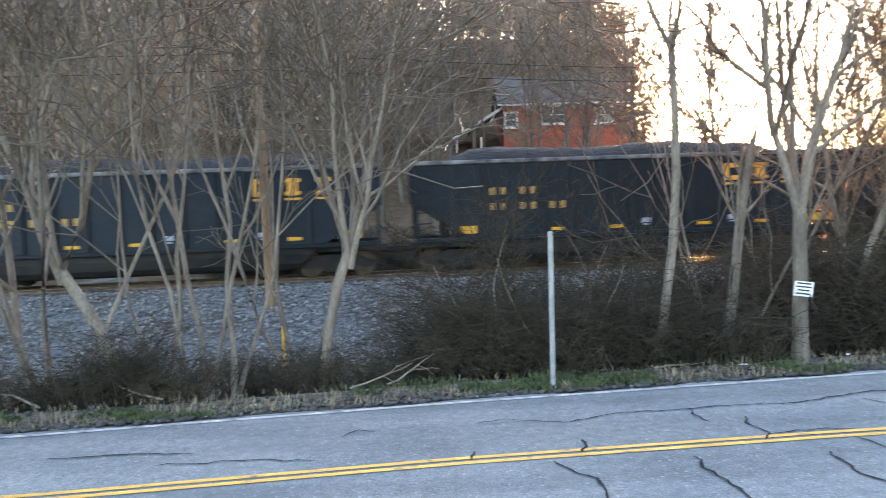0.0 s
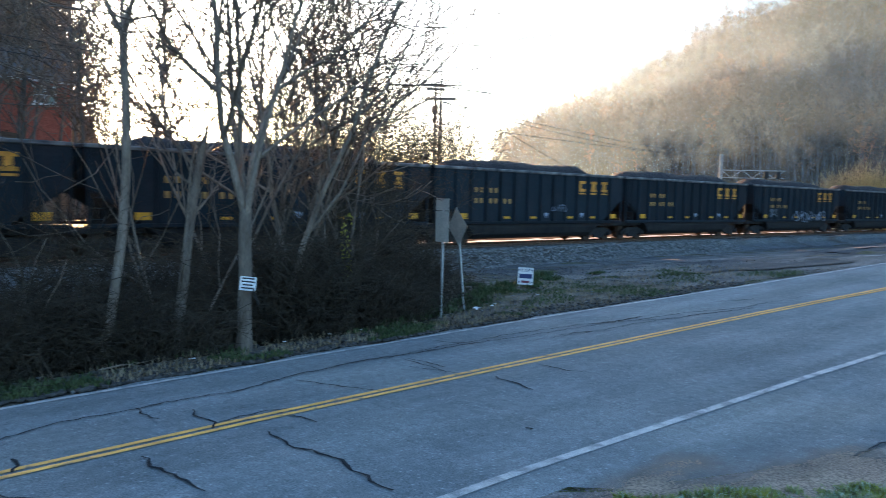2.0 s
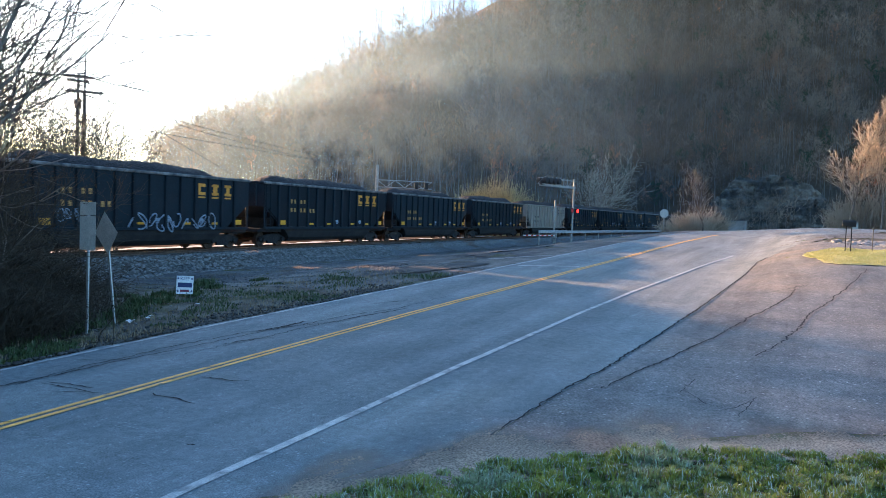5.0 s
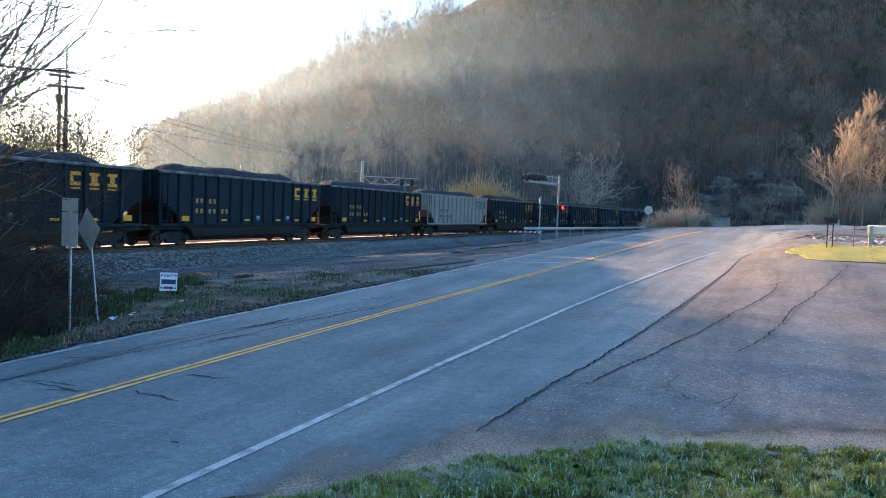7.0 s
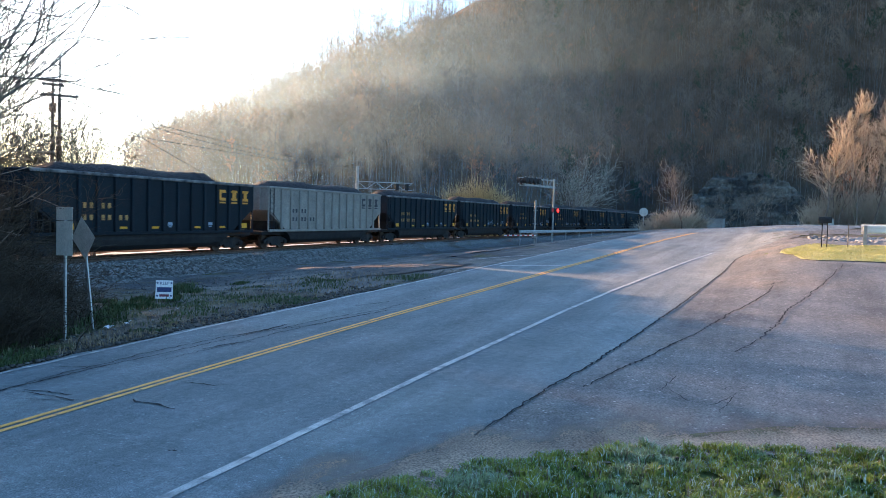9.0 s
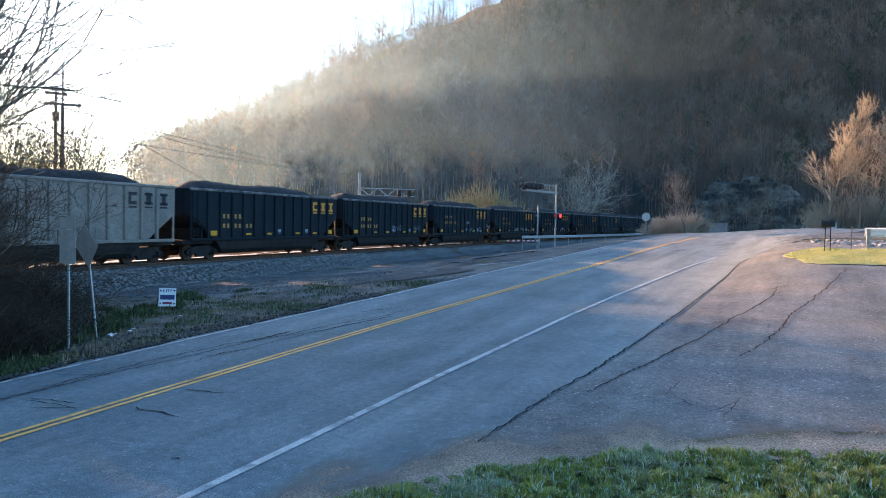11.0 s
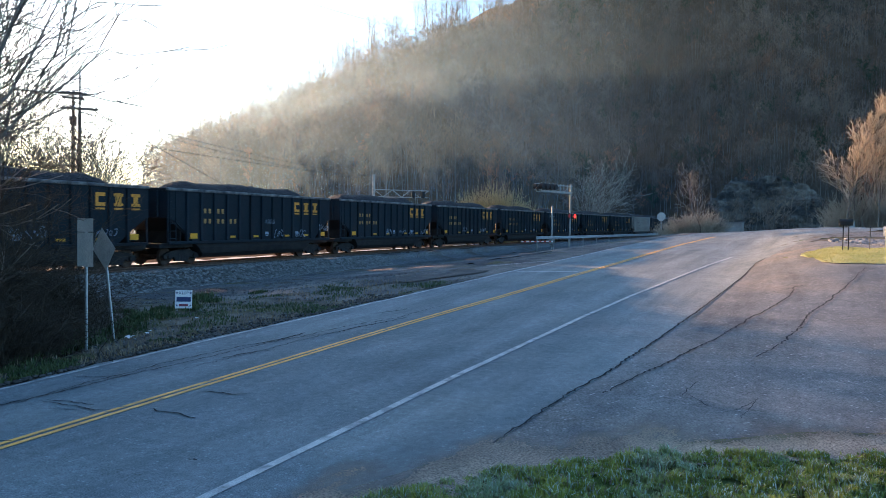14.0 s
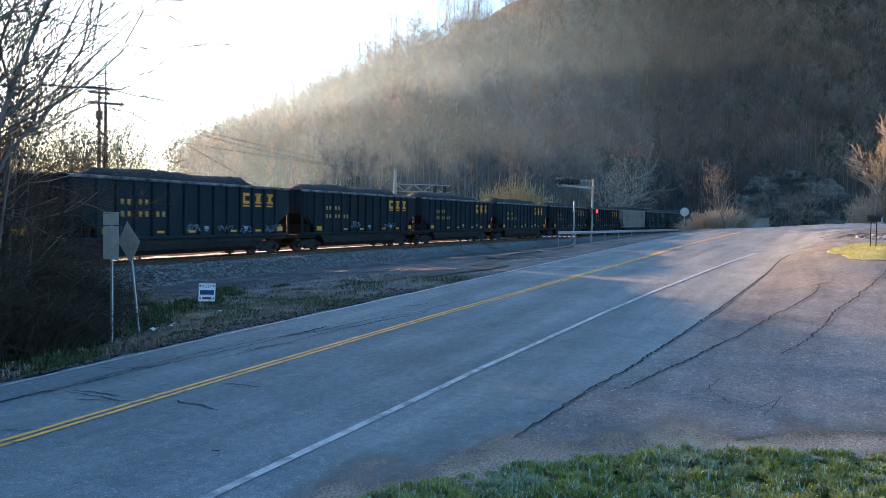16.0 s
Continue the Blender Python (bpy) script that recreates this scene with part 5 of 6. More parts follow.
# ---- poles and cables ----
def power_pole(x, y, h, r, m, label, arms=(), turn=0, lean=0.0):
    p = tagged(new("utility_pole"), label, "utility pole", "utility poles")
    p.matrix_basis = pose(x, y, gz(x, y) - 0.2, 0, lean, turn)
    part("pole", cyl(r, h, 0, 0, h / 2, None, 14, 'z', r * 0.62), m, p)
    for z, w in arms:
        a = part("crossarm", box(w, 0.12, 0.14, 0, -0.12, z, bevel=0.01), m, p)
        for q in np.linspace(-w / 2 + 0.15, w / 2 - 0.15, 4):
            part("insulator", cyl(0.05, 0.16, float(q), -0.12, z + 0.13, None, 8, 'z', 0.03), M_galv, p)
    return p


def cable(a, b, sag, r=0.014):
    a, b = np.array(a, float), np.array(b, float)
    t = np.linspace(0, 1, 26)
    p = a + (b - a) * t[:, None]
    p[:, 2] -= sag * 4 * t * (1 - t)
    ob = new("power_cable", mesh_np("power_cable", *tube(p, np.full(26, r), 5), M_wire))
    tagged(ob, "thin black overhead cable strung between poles", "cable", "overhead cables")


power_pole(-5.35, 23.2, 11.5, 0.15, M_pole, "brown wooden utility pole standing on the railway bank", ((10.2, 2.4),), 10, -0.7)
near_pole = power_pole(31.8, 38.6, 12.05 - gz(31.8, 38.6) - 2.0, 0.15, M_greypole, "dark timber utility pole with a thin mast on top", ((9.95 - gz(31.8, 38.6), 2.0),), -40)
part("top_mast", cyl(0.05, 2.3, 0, 0, 13.2 - gz(31.8, 38.6) - 2.0, None, 8), M_greypole, near_pole)
far_pole = power_pole(31.75, 39.1, 11.1 - gz(31.7, 39.06), 0.13, M_greypole, "dark timber utility pole with paired crossarms", ((10.85 - gz(31.7, 39.06), 1.6), (10.6 - gz(31.7, 39.06), 1.2)), -40)
part("transformer", cyl(0.2, 0.55, 0.0, 0.3, 9.3 - gz(31.7, 39.06), None, 12), M_greypole, far_pole)
power_pole(101.0, 58.8, 10.4, 0.15, M_greypole, "dark timber utility pole with crossarms", ((9.7, 2.2),), 30)
for dz, dx in ((7.75, 0.0), (7.25, 0.1)):
    cable((-5.35 + dx, 23.1, dz), (31.9, 38.6, dz + 1.9), 0.55)
    cable((-40, 12.5, dz - 0.4), (-5.35 + dx, 23.1, dz), 0.5)
for z0, z1, sag in ((9.57, 11.0, 0.98), (8.15, 10.4, 0.12), (9.6, 10.9, 0.45)):
    cable((31.8, 38.6, z0), (101.0, 58.8, z1), sag, 0.022)
cable((31.8, 38.6, 10.1), (53.1, 41.45, 4.5), 0.05, 0.02)
cable((-60, 60, 30), (260, 130, 78), 6.0, 0.06)


M_redpaint = mat("red_paint", (0.45, 0.03, 0.03), (0.38, 0.03, 0.03), 3.0, 0.5, 0.0, 30)
M_oldsteel = mat("dull_weathered_steel", (0.26, 0.25, 0.235), (0.38, 0.36, 0.33), 3.0, 0.7, 0.1, 30, metal=0.3)


def truss(x0, y0, x1, y1, z, h, label, name="signal_bridge"):
    """A light lattice arm between two points."""
    L = math.hypot(x1 - x0, y1 - y0)
    t = tagged(new(name), label, "signal gantry")
    t.matrix_basis = pose(x0, y0, z, 0, 0, math.degrees(math.atan2(y1 - y0, x1 - x0)))
    for zz in (0, h):
        for yy in (-0.3, 0.3):
            part("chord", box(L, 0.06, 0.06, L / 2, yy, zz), M_oldsteel, t)
    n = max(4, int(L / (h * 1.3)))
    for i in range(n):
        a, b = i * L / n, (i + 1) * L / n
        v, f = tube(np.array([(a, -0.3, 0 if i % 2 else h), (b, -0.3, h if i % 2 else 0)]), (0.04, 0.04), 4)
        share("brace", mesh_np("brace", v, f, M_oldsteel), t)
        part("strut", box(0.07, 0.6, 0.07, a, 0, h), M_oldsteel, t)
    return t


def railway_signal():
    t = truss(93.0, 54.0, 97.5, 47.6, 7.4, 1.0, "steel lattice signal bridge beyond the railway")
    part("mast", cyl(0.22, 9.8, 0.0, 0, -1.8, None, 10), M_oldsteel, t)
    for x in (5.6, 7.0):
        part("signal_head", box(0.55, 0.4, 0.9, x, -0.45, 0.4, bevel=0.08), M_black, t)


def crossing_signal():
    t = truss(91.7, 25.2, 84.6, 27.3, 7.75, 0.75, "steel cantilever crossing signal with red lamps", "crossing_signal")
    z0 = gz(91.7, 25.2) - 7.75
    part("mast", cyl(0.11, 1.0 - z0, 0, 0, (1.0 + z0) / 2, None, 12), M_oldsteel, t)
    part("walkway", box(6.8, 0.75, 0.2, 3.6, 0, -0.12), M_oldsteel, t)
    for x in (4.3, 5.2, 6.1, 7.0):
        part("lamp_hood", cyl(0.33, 0.45, x, 0.5, 0.45, None, 16, 'y'), M_black, t)
        part("lamp_hood", cyl(0.33, 0.45, x - 0.2, -0.5, 0.45, None, 16, 'y'), M_black, t)
        part("junction_box", box(0.3, 0.3, 0.3, x, 0, 0.05, bevel=0.03), M_black, t)
    for i in range(9):
        part("stanchion", box(0.07, 0.07, 1.0, 0.5 + i * 0.8, 0.34, 0.4), M_oldsteel, t)
    bar_ = part("lamp_bar", box(1.5, 0.08, 0.08, 0, 0.2, -2.9), M_black, t)
    for x in (0.62, -0.62):
        b = part("lamp_hood", cyl(0.36, 0.08, x, 0.25, -2.9, None, 20, 'y'), M_black, t)
        part("lamp_lens", cyl(0.24, 0.05, x, 0.31, -2.9, None, 16, 'y'), M_red_on if x < 0 else M_redpaint, b, "glowing red crossing lamp" if x < 0 else "unlit red crossing lamp")
    t.rotation_mode = 'XYZ'


def crossing_gate():
    g = tagged(new("crossing_gate"), "lowered striped crossing gate on a steel mast", "crossing gate")
    g.matrix_basis = pose(84.4, 25.3, gz(84.4, 25.3), 0, 0, 172)
    part("mast", cyl(0.1, 5.1, 0, 0, 2.55, None, 12), M_oldsteel, g)
    part("mechanism_box", box(0.6, 0.5, 0.9, 0, 0, 1.15, bevel=0.06), M_oldsteel, g)
    part("crossarm", box(1.1, 0.08, 0.1, 0, 0, 3.9), M_oldsteel, g)
    arm = part("gate_arm", box(8.0, 0.05, 0.12, 4.3, 0.3, 1.05), M_signwhite, g)
    for i in range(6):
        part("stripe", box(0.55, 0.056, 0.126, 1.2 + i * 1.25, 0.3, 1.05), M_redpaint, arm)




def guardrail(name, pts, zs, m, label, beam=0.31, gap=3.8, r=0.1):
    g = tagged(new(name), label, "guard rail")
    P = np.array(pts, float)
    s = np.concatenate([[0], np.cumsum(np.hypot(*np.diff(P, axis=0).T))])
    n = max(12, int(s[-1] / 1.5))
    t = np.linspace(0, s[-1], n)
    x, y, z = (np.interp(t, s, q) for q in (P[:, 0], P[:, 1], zs))
    gx, gy = np.gradient(x), np.gradient(y)
    L = np.hypot(gx, gy)
    nx, ny = -gy / L, gx / L
    prof = [(0, 0.5), (0.05, 0.32), (0, 0.08), (0, -0.08), (0.05, -0.32), (0, -0.5), (-0.02, -0.5), (-0.02, 0.5)]
    v = np.stack([np.stack([x - nx * a, y - ny * a, z + b * beam], -1) for a, b in prof], 1)
    k = len(prof)
    i, j = np.meshgrid(np.arange(n - 1), np.arange(k), indexing="ij")
    f = np.stack([i * k + j, (i + 1) * k + j, (i + 1) * k + (j + 1) % k, i * k + (j + 1) % k], -1).reshape(-1, 4)
    share("beam", mesh_np("beam", v.reshape(-1, 3), f, m), g)
    for q in np.arange(0.3, s[-1], gap):
        px, py, pz = (float(np.interp(q, t, w)) for w in (x, y, z))
        b = min(gz(px, py), pz - 0.5) - 0.1
        share("post", mesh_bm("post", box(r * 0.7, r, pz + beam * 0.4 - b, 0, 0, (pz + beam * 0.4 - b) / 2), M_oldsteel), g, pose(px, py + r * 0.8, b))
    return g


railway_signal(), crossing_signal(), crossing_gate()
guardrail("guard_rail", [(79, 25.4), (90, 23.2), (100, 21.2), (125, 17.6), (150, 13.6)], (2.2, 2.32, 2.48, 2.85, 3.1), M_galv, "long galvanised steel guard rail beside the railway")
guardrail("guard_rail", [(41.4, -3.85), (40.4, -6.8), (37.5, -11.5)], (3.24, 3.27, 3.25), M_guard, "white-painted guard rail at the edge of the lawn", 0.44, 1.2, 0.16)


def round_sign():
    x, y = 113.6, 17.6
    s = tagged(new("road_sign"), "pale back of an octagonal sign on a post", "sign", "road signs seen from behind")
    s.matrix_basis = pose(x, y, gz(x, y) - 0.1, 0, 0, 80)
    part("post", channel_post(3.6, 0.12), M_galv, s)
    part("panel", prism(octagon(0.66), 0.02, Matrix.Translation((0, 0.04, 3.3))), M_signback, s)


def mailbox():
    x, y = 38.7, -2.13
    s = tagged(new("mailbox"), "black mailbox on two thin steel legs on the lawn", "mailbox")
    s.matrix_basis = pose(x, y, gz(x, y), 0, 0, 88)
    for sx in (-0.11, 0.11):
        part("leg", box(0.04, 0.04, 1.2, sx, 0, 0.6), M_black, s)
    b = box(0.56, 0.26, 0.17, 0, 0, 1.27, bevel=0.02)
    cyl(0.13, 0.56, 0, 0, 1.345, b, 14, 'x')
    body = part("box", b, M_black, s)
    part("flag", box(0.035, 0.015, 0.2, 0.2, -0.16, 1.38), M_redpaint, body)


def reflector_stake():
    x, y = 40.1, -3.2
    s = tagged(new("marker_post"), "thin dark steel stake at the lawn's edge", "post")
    s.matrix_basis = pose(x, y, gz(x, y) - 0.1)
    part("stem", box(0.05, 0.035, 1.2, 0, 0, 0.6), M_greypole, s)
    part("cap", box(0.065, 0.05, 0.045, 0, 0, 1.2), M_galv, s)


def meter_box():
    x, y = 121.8, -7.4
    s = tagged(new("utility_box"), "small pale utility box beyond the lawn", "utility box")
    s.matrix_basis = pose(x, y, gz(x, y) - 0.1)
    part("cabinet", box(0.85, 0.8, 1.05, 0, 0, 0.55, bevel=0.05), M_concrete, s)
    part("lid", box(0.95, 0.9, 0.08, 0, 0, 1.1, bevel=0.02), M_signback, s)


M_oldblock = mat("stained_block_wall", (0.20, 0.19, 0.18), (0.30, 0.28, 0.26), 1.0, 0.9, 0.3, 12)


def block_shed():
    s = tagged(new("shed"), "low grey concrete block shed under the cliff", "shed")
    s.matrix_basis = pose(150.0, 10.3, gz(150, 10.3) - 0.2, 0, 0, 86)
    part("wall", box(3.4, 3.0, 2.3, 0, 0, 1.1, bevel=0.03), M_oldblock, s)
    part("roof", box(3.8, 3.4, 0.16, 0, 0, 2.33, bevel=0.02), M_roof, s)
    part("door", box(0.9, 0.06, 1.9, 0.7, -1.53, 1.1), M_dark, s)


round_sign(), mailbox(), reflector_stake(), meter_box(), block_shed()


# ---- house on the slope ----
def house():
    h = tagged(new("house"), "red brick house with white windows among the trees", "house")
    x0, y0 = 9.6, 62.0
    h.matrix_basis = pose(x0, y0, 5.4, 0, 0, 0)
    W, D, E = 9.4, 7.0, 5.3
    b = box(W, 0.3, E, 0, -D / 2, E / 2)
    wall = part("wall", b, M_brick, h, "red brick wall")
    for s in (-1, 1):
        part("wall", box(0.3, D, E, s * (W / 2 - 0.15), 0, E / 2), M_brick, h, "red brick wall")
    part("wall", box(W, 0.3, E, 0, D / 2, E / 2), M_brick, h, "red brick wall")
    # roof: two slopes and gables
    rf = prism([(-D / 2 - 0.5, E - 0.25), (0, E + 2.3), (D / 2 + 0.5, E - 0.25), (D / 2 + 0.5, E - 0.05), (0, E + 2.55), (-D / 2 - 0.5, E - 0.05)], W + 0.9, Matrix.Rotation(radians(90), 4, 'Z'))
    part("roof", rf, M_roof, h, "grey shingle roof")
    part("gutter", box(W + 0.9, 0.14, 0.14, 0, -D / 2 - 0.55, E - 0.2), M_trim, h, "white gutter")
    for wx, wz, ww, wh, panes in ((-0.9, 4.3, 1.75, 1.3, 2), (-5.0 + 0.9, 4.0, 0.9, 1.1, 1), (3.0, 4.2, 1.3, 1.2, 2)):
        w = new("window")
        w.parent = h
        w.matrix_basis = pose(wx, -D / 2 - 0.16, wz)
        part("pane", box(ww, 0.02, wh), M_glass, w)
        f = bmesh.new()
        for s in (-1, 1):
            box(0.12, 0.1, wh + 0.2, s * ww / 2, -0.04, 0, f)
            box(ww + 0.2, 0.1, 0.12, 0, -0.045, s * wh / 2, f)
        for q in range(panes + 1):
            box(0.06, 0.06, wh, -ww / 2 + ww * q / (panes + 0.0001), -0.03, 0, f)
        box(ww, 0.06, 0.06, 0, -0.03, 0, f)
        part("frame", f, M_trim, w, "white window frame")
        part("sill", box(ww + 0.35, 0.2, 0.08, 0, -0.1, -wh / 2 - 0.1), M_trim, w)
    # porch roof with a white rake board
    pr = part("porch_roof", prism([(-8.6, 2.7), (-4.6, 5.1), (-4.6, 4.9), (-8.6, 2.45)], 3.5, Matrix.Translation((0, -1.5, 0))), M_roof, h)
    part("rake_board", prism([(-8.7, 2.75), (-4.6, 5.2), (-4.6, 4.95), (-8.7, 2.5)], 0.06, Matrix.Translation((0, -3.35, 0))), M_trim, pr, "white rake board")
    for x in (-8.3, -6.4):
        part("porch_post", box(0.14, 0.14, 3.2, x, -3.1, 1.2), M_trim, h)


house()


# ---- sunlit trees and brush beyond the road ----
def twig_bush(seed, w, h, n, m, name="bush_twigs", thick=0.02):
    """Many thin stems that fan out from one stool, each forking."""
    rng = np.random.default_rng(seed)
    parts = []
    for _ in range(n):
        a, q = rng.uniform(0, 6.28), rng.uniform(0, 1) ** 0.7
        L = h * rng.uniform(0.55, 1.0)
        b = np.array([rng.normal(0, w * 0.12), rng.normal(0, w * 0.12), -0.2])
        e = np.array([math.cos(a) * w * 0.5 * q, math.sin(a) * w * 0.5 * q, L * (1.05 - 0.35 * q)])
        t = np.linspace(0, 1, 5)[:, None]
        p = b + e * t + np.array([0, 0, 0.12 * L]) * np.sin(t * 3.14) + rng.normal(0, 0.03 * h, (5, 3)) * t
        parts.append(tube(p, np.linspace(thick * 1.6, thick * 0.5, 5), 3))
        for _ in range(6):
            i = rng.integers(1, 5)
            d = (e / np.linalg.norm(e) + rng.normal(0, 0.55, 3)) * h * rng.uniform(0.1, 0.25)
            parts.append(tube(p[i] + np.outer((0, 0.5, 1), d), (thick * 0.7, thick * 0.6, thick * 0.35), 3))
    return mesh_np(name, *merge(parts), m)


def at_yaw(yaw, d):
    return -math.sin(radians(yaw)) * d, math.cos(radians(yaw)) * d


M_russet = mat("russet_twig", (0.36, 0.305, 0.23), (0.47, 0.40, 0.31), 0.8, 0.9, 0.0, 12, vary=0.2)
see_through(M_russet, 0.2)
D_gold = twig_bush(51, 9.0, 6.0, 260, M_goldtwig, thick=0.035)
D_low = twig_bush(53, 5.0, 3.0, 90, M_russet, thick=0.03)
for yaw, d, mesh, s, sz, lab in ((-67.6, 118, D_gold, 0.8, 1.25, "yellow-budding bush behind the railway"), (-69.2, 120, D_gold, 0.9, 1.4, "yellow-budding bush behind the railway"), (-71.0, 122, D_gold, 0.7, 1.05, "yellow-budding bush behind the railway"),
                            
                            (-82.3, 100, D_low, 0.75, 0.85, "low brown brush beside the line"), (-83.0, 102, D_low, 0.9, 0.95, "low brown brush beside the line"), (-84.0, 102, D_low, 0.9, 1.0, "low brown brush beside the line"), (-84.9, 104, D_low, 0.75, 0.8, "low brown brush beside the line"), (-81.6, 106, D_low, 0.7, 0.7, "low brown brush beside the line"), (-85.9, 170, D_low, 1.2, 0.9, "low brown brush beside the line"),
                            (-92.3, 130, D_low, 0.9, 1.2, "russet brush at the edge of the wood"), (-92.9, 134, D_low, 1.1, 1.8, "russet brush at the edge of the wood"),
                            (-93.6, 136, D_low, 1.2, 1.7, "russet brush at the edge of the wood"), (-94.4, 132, D_low, 1.3, 2.1, "russet brush at the edge of the wood"),
                            (-95.2, 136, D_low, 1.4, 2.3, "russet brush at the edge of the wood"), (-96.0, 132, D_low, 1.5, 2.2, "russet brush at the edge of the wood"),
                            (-97.0, 134, D_low, 1.6, 2.1, "russet brush at the edge of the wood"), (-98.2, 132, D_low, 1.7, 2.2, "russet brush at the edge of the wood"),
                            (-99.5, 134, D_low, 1.8, 2.3, "russet brush at the edge of the wood")):
    x, y = at_yaw(yaw, d)
    b = new("bush", mesh)
    b.matrix_basis = Matrix.LocRotScale((x, y, gz(x, y) - 0.1), Euler((0, 0, yaw)), (s, s, sz))
    tagged(b, lab, "bush", "far bushes")
T_far = [tree_meshes(s, 9.5, 0.10, 3, forks=f, kids=(7, 8), first=0.2, thin=0.013, crown=M_russet) for s, f in ((61, 1), (62, 2))]
T_far += [tree_meshes(s, 9.5, 0.075, 3, forks=f, kids=(12, 14), shrink=(0.32, 0.52), first=0.2, thin=0.013, wander=0.06, lean=0.0, crown=M_russet) for s, f in ((63, 1), (64, 1))]
for yaw, d, v, s, lab in ((-75.3, 134, 1, 1.0, "bare bushy tree lit by the sun behind the railway"), (-76.2, 132, 1, 1.2, "bare bushy tree lit by the sun behind the railway"), (-77.1, 135, 0, 1.05, "bare bushy tree lit by the sun behind the railway"), (-83.9, 101, 0, 0.72, "bare sunlit tree above the brush"), (-93.1, 126, 2, 1.9, "bare sunlit tree with fine orange twigs"), (-95.0, 128, 3, 1.7, "bare sunlit tree with fine orange twigs"), (-93.9, 131, 0, 1.3, "bare sunlit tree with fine orange twigs"), (-93.6, 132, 3, 1.15, "bare sunlit tree with fine orange twigs"),
                          (-96.0, 130, 2, 1.7, "bare sunlit tree with fine orange twigs"), (-97.2, 127, 3, 1.8, "bare sunlit tree with fine orange twigs"), (-98.6, 130, 2, 1.9, "bare sunlit tree with fine orange twigs")):
    x, y = at_yaw(yaw, d)
    plant("bare_tree", T_far[v], x, y, yaw * 9, s, lab, "tree", "far sunlit trees")


# ---- rock face ----
def cliff():
    rng = np.random.default_rng(8)
    n, k = 130, 60
    yaw = np.linspace(-84.2, -92.0, n)
    h = np.linspace(0, 1, k)
    v = []
    for j in range(k):
        for i in range(n):
            # beds of rock, each set back a little from the one below and broken into blocks by upright joints
            z = 22 * h[j]
            bed = math.floor(z / 2.6 + 0.5 * noise.noise((i * 0.03, 0, 5.0)))
            block = math.floor(i / 5.0 + 1.5 * noise.noise((bed * 3.1, i * 0.04, 0)))
            d = 236 + 1.1 * bed + 3.0 * noise.noise((i * 0.07, bed * 0.3, 1.0)) + 1.6 * noise.noise((block * 2.7, bed * 1.9, 2.0)) + 0.6 * noise.noise((i * 0.6, j * 0.5, 4.0))
            top = 17 * (0.35 + 0.65 * math.sin(math.pi * (i + 2) / (n + 3)) ** 0.5) + 2.0 * noise.noise((i * 0.05, 0, 9)) + 0.8 * noise.noise((i * 0.3, 0, 7))
            if z > top:
                d += 3.0 * (z - top)
            x, y = at_yaw(yaw[i], d)
            v.append((x, y, 3.0 + min(z, top + 0.12 * (z - top))))
    i, j = np.meshgrid(np.arange(n - 1), np.arange(k - 1), indexing="xy")
    f = np.stack([j * n + i, j * n + i + 1, (j + 1) * n + i + 1, (j + 1) * n + i], -1).reshape(-1, 4)
    tagged(new("rock_cliff", mesh_np("rock_cliff", np.array(v), f, M_rock)), "grey layered sandstone cliff at the foot of the ridge", "cliff", kind="structure")


cliff()


# ---- grass and weeds ----
def blades(name, spots, m, label, h=(0.06, 0.16), w=0.006, lean=0.5, seed=1, lift=0.0):
    rng = np.random.default_rng(seed)
    S = np.asarray(spots, float)
    n = len(S)
    z = ground_z(S[:, 0], S[:, 1]) - 0.01 + lift
    a = rng.uniform(0, 6.28, n)
    L = rng.uniform(*h, n) * (S[:, 2] if S.shape[1] > 2 else 1)
    dx, dy = np.cos(a), np.sin(a)
    b = np.stack([S[:, 0], S[:, 1], z], -1)
    side = np.stack([-dy, dx, 0 * a], -1) * w * rng.uniform(0.7, 1.4, n)[:, None]
    le = rng.uniform(0.1, lean, n)
    mid = b + np.stack([dx * L * le * 0.35, dy * L * le * 0.35, L * 0.6], -1)
    tip = b + np.stack([dx * L * le, dy * L * le, L * (1 - 0.25 * le)], -1)
    v = np.stack([b - side, b + side, mid + side * 0.7, mid - side * 0.7, tip], 1).reshape(-1, 3)
    o = np.arange(n)[:, None] * 5
    f = np.concatenate([o + [0, 1, 2], o + [0, 2, 3], o + [3, 2, 4]])
    tagged(new(name, mesh_np(name, v, f, m)), label, "grass", kind="stuff")


def lawn_edge(x):
    return np.interp(x, (3.0, 5.0, 6.5, 7.8, 9.0, 10.2, 11.0, 11.9), (4.57, 4.55, 4.29, 3.59, 2.70, 1.12, -0.87, -3.86))


rng = np.random.default_rng(12)
M_frost = mat("frosted_blade", (0.30, 0.36, 0.26), (0.50, 0.55, 0.45), 2.0, 0.8, 0.0, 25)
tufts = np.stack([rng.uniform(3.5, 12.8, 6500), rng.uniform(-7, 4.6, 6500)], -1)
tufts = tufts[tufts[:, 1] > lawn_edge(tufts[:, 0]) - 3.6]
tufts = tufts[tufts[:, 1] < lawn_edge(tufts[:, 0]) + rng.normal(0, 0.06, len(tufts))]
pick = rng.integers(0, len(tufts), 170000)
sp = tufts[pick] + rng.normal(0, 0.045, (170000, 2))
hh = (0.35 + 0.9 * rng.random(len(tufts)) ** 2 + 0.5 * (np.sin(tufts[:, 0] * 2.3 + 2) * np.sin(tufts[:, 1] * 3.1) > 0.2))[pick]
bare = np.sin(sp[:, 0] * 2.1 + 1) * np.sin(sp[:, 1] * 2.7) > 0.95
sp, hh = sp[~bare], hh[~bare]
kind_ = rng.random(len(sp))
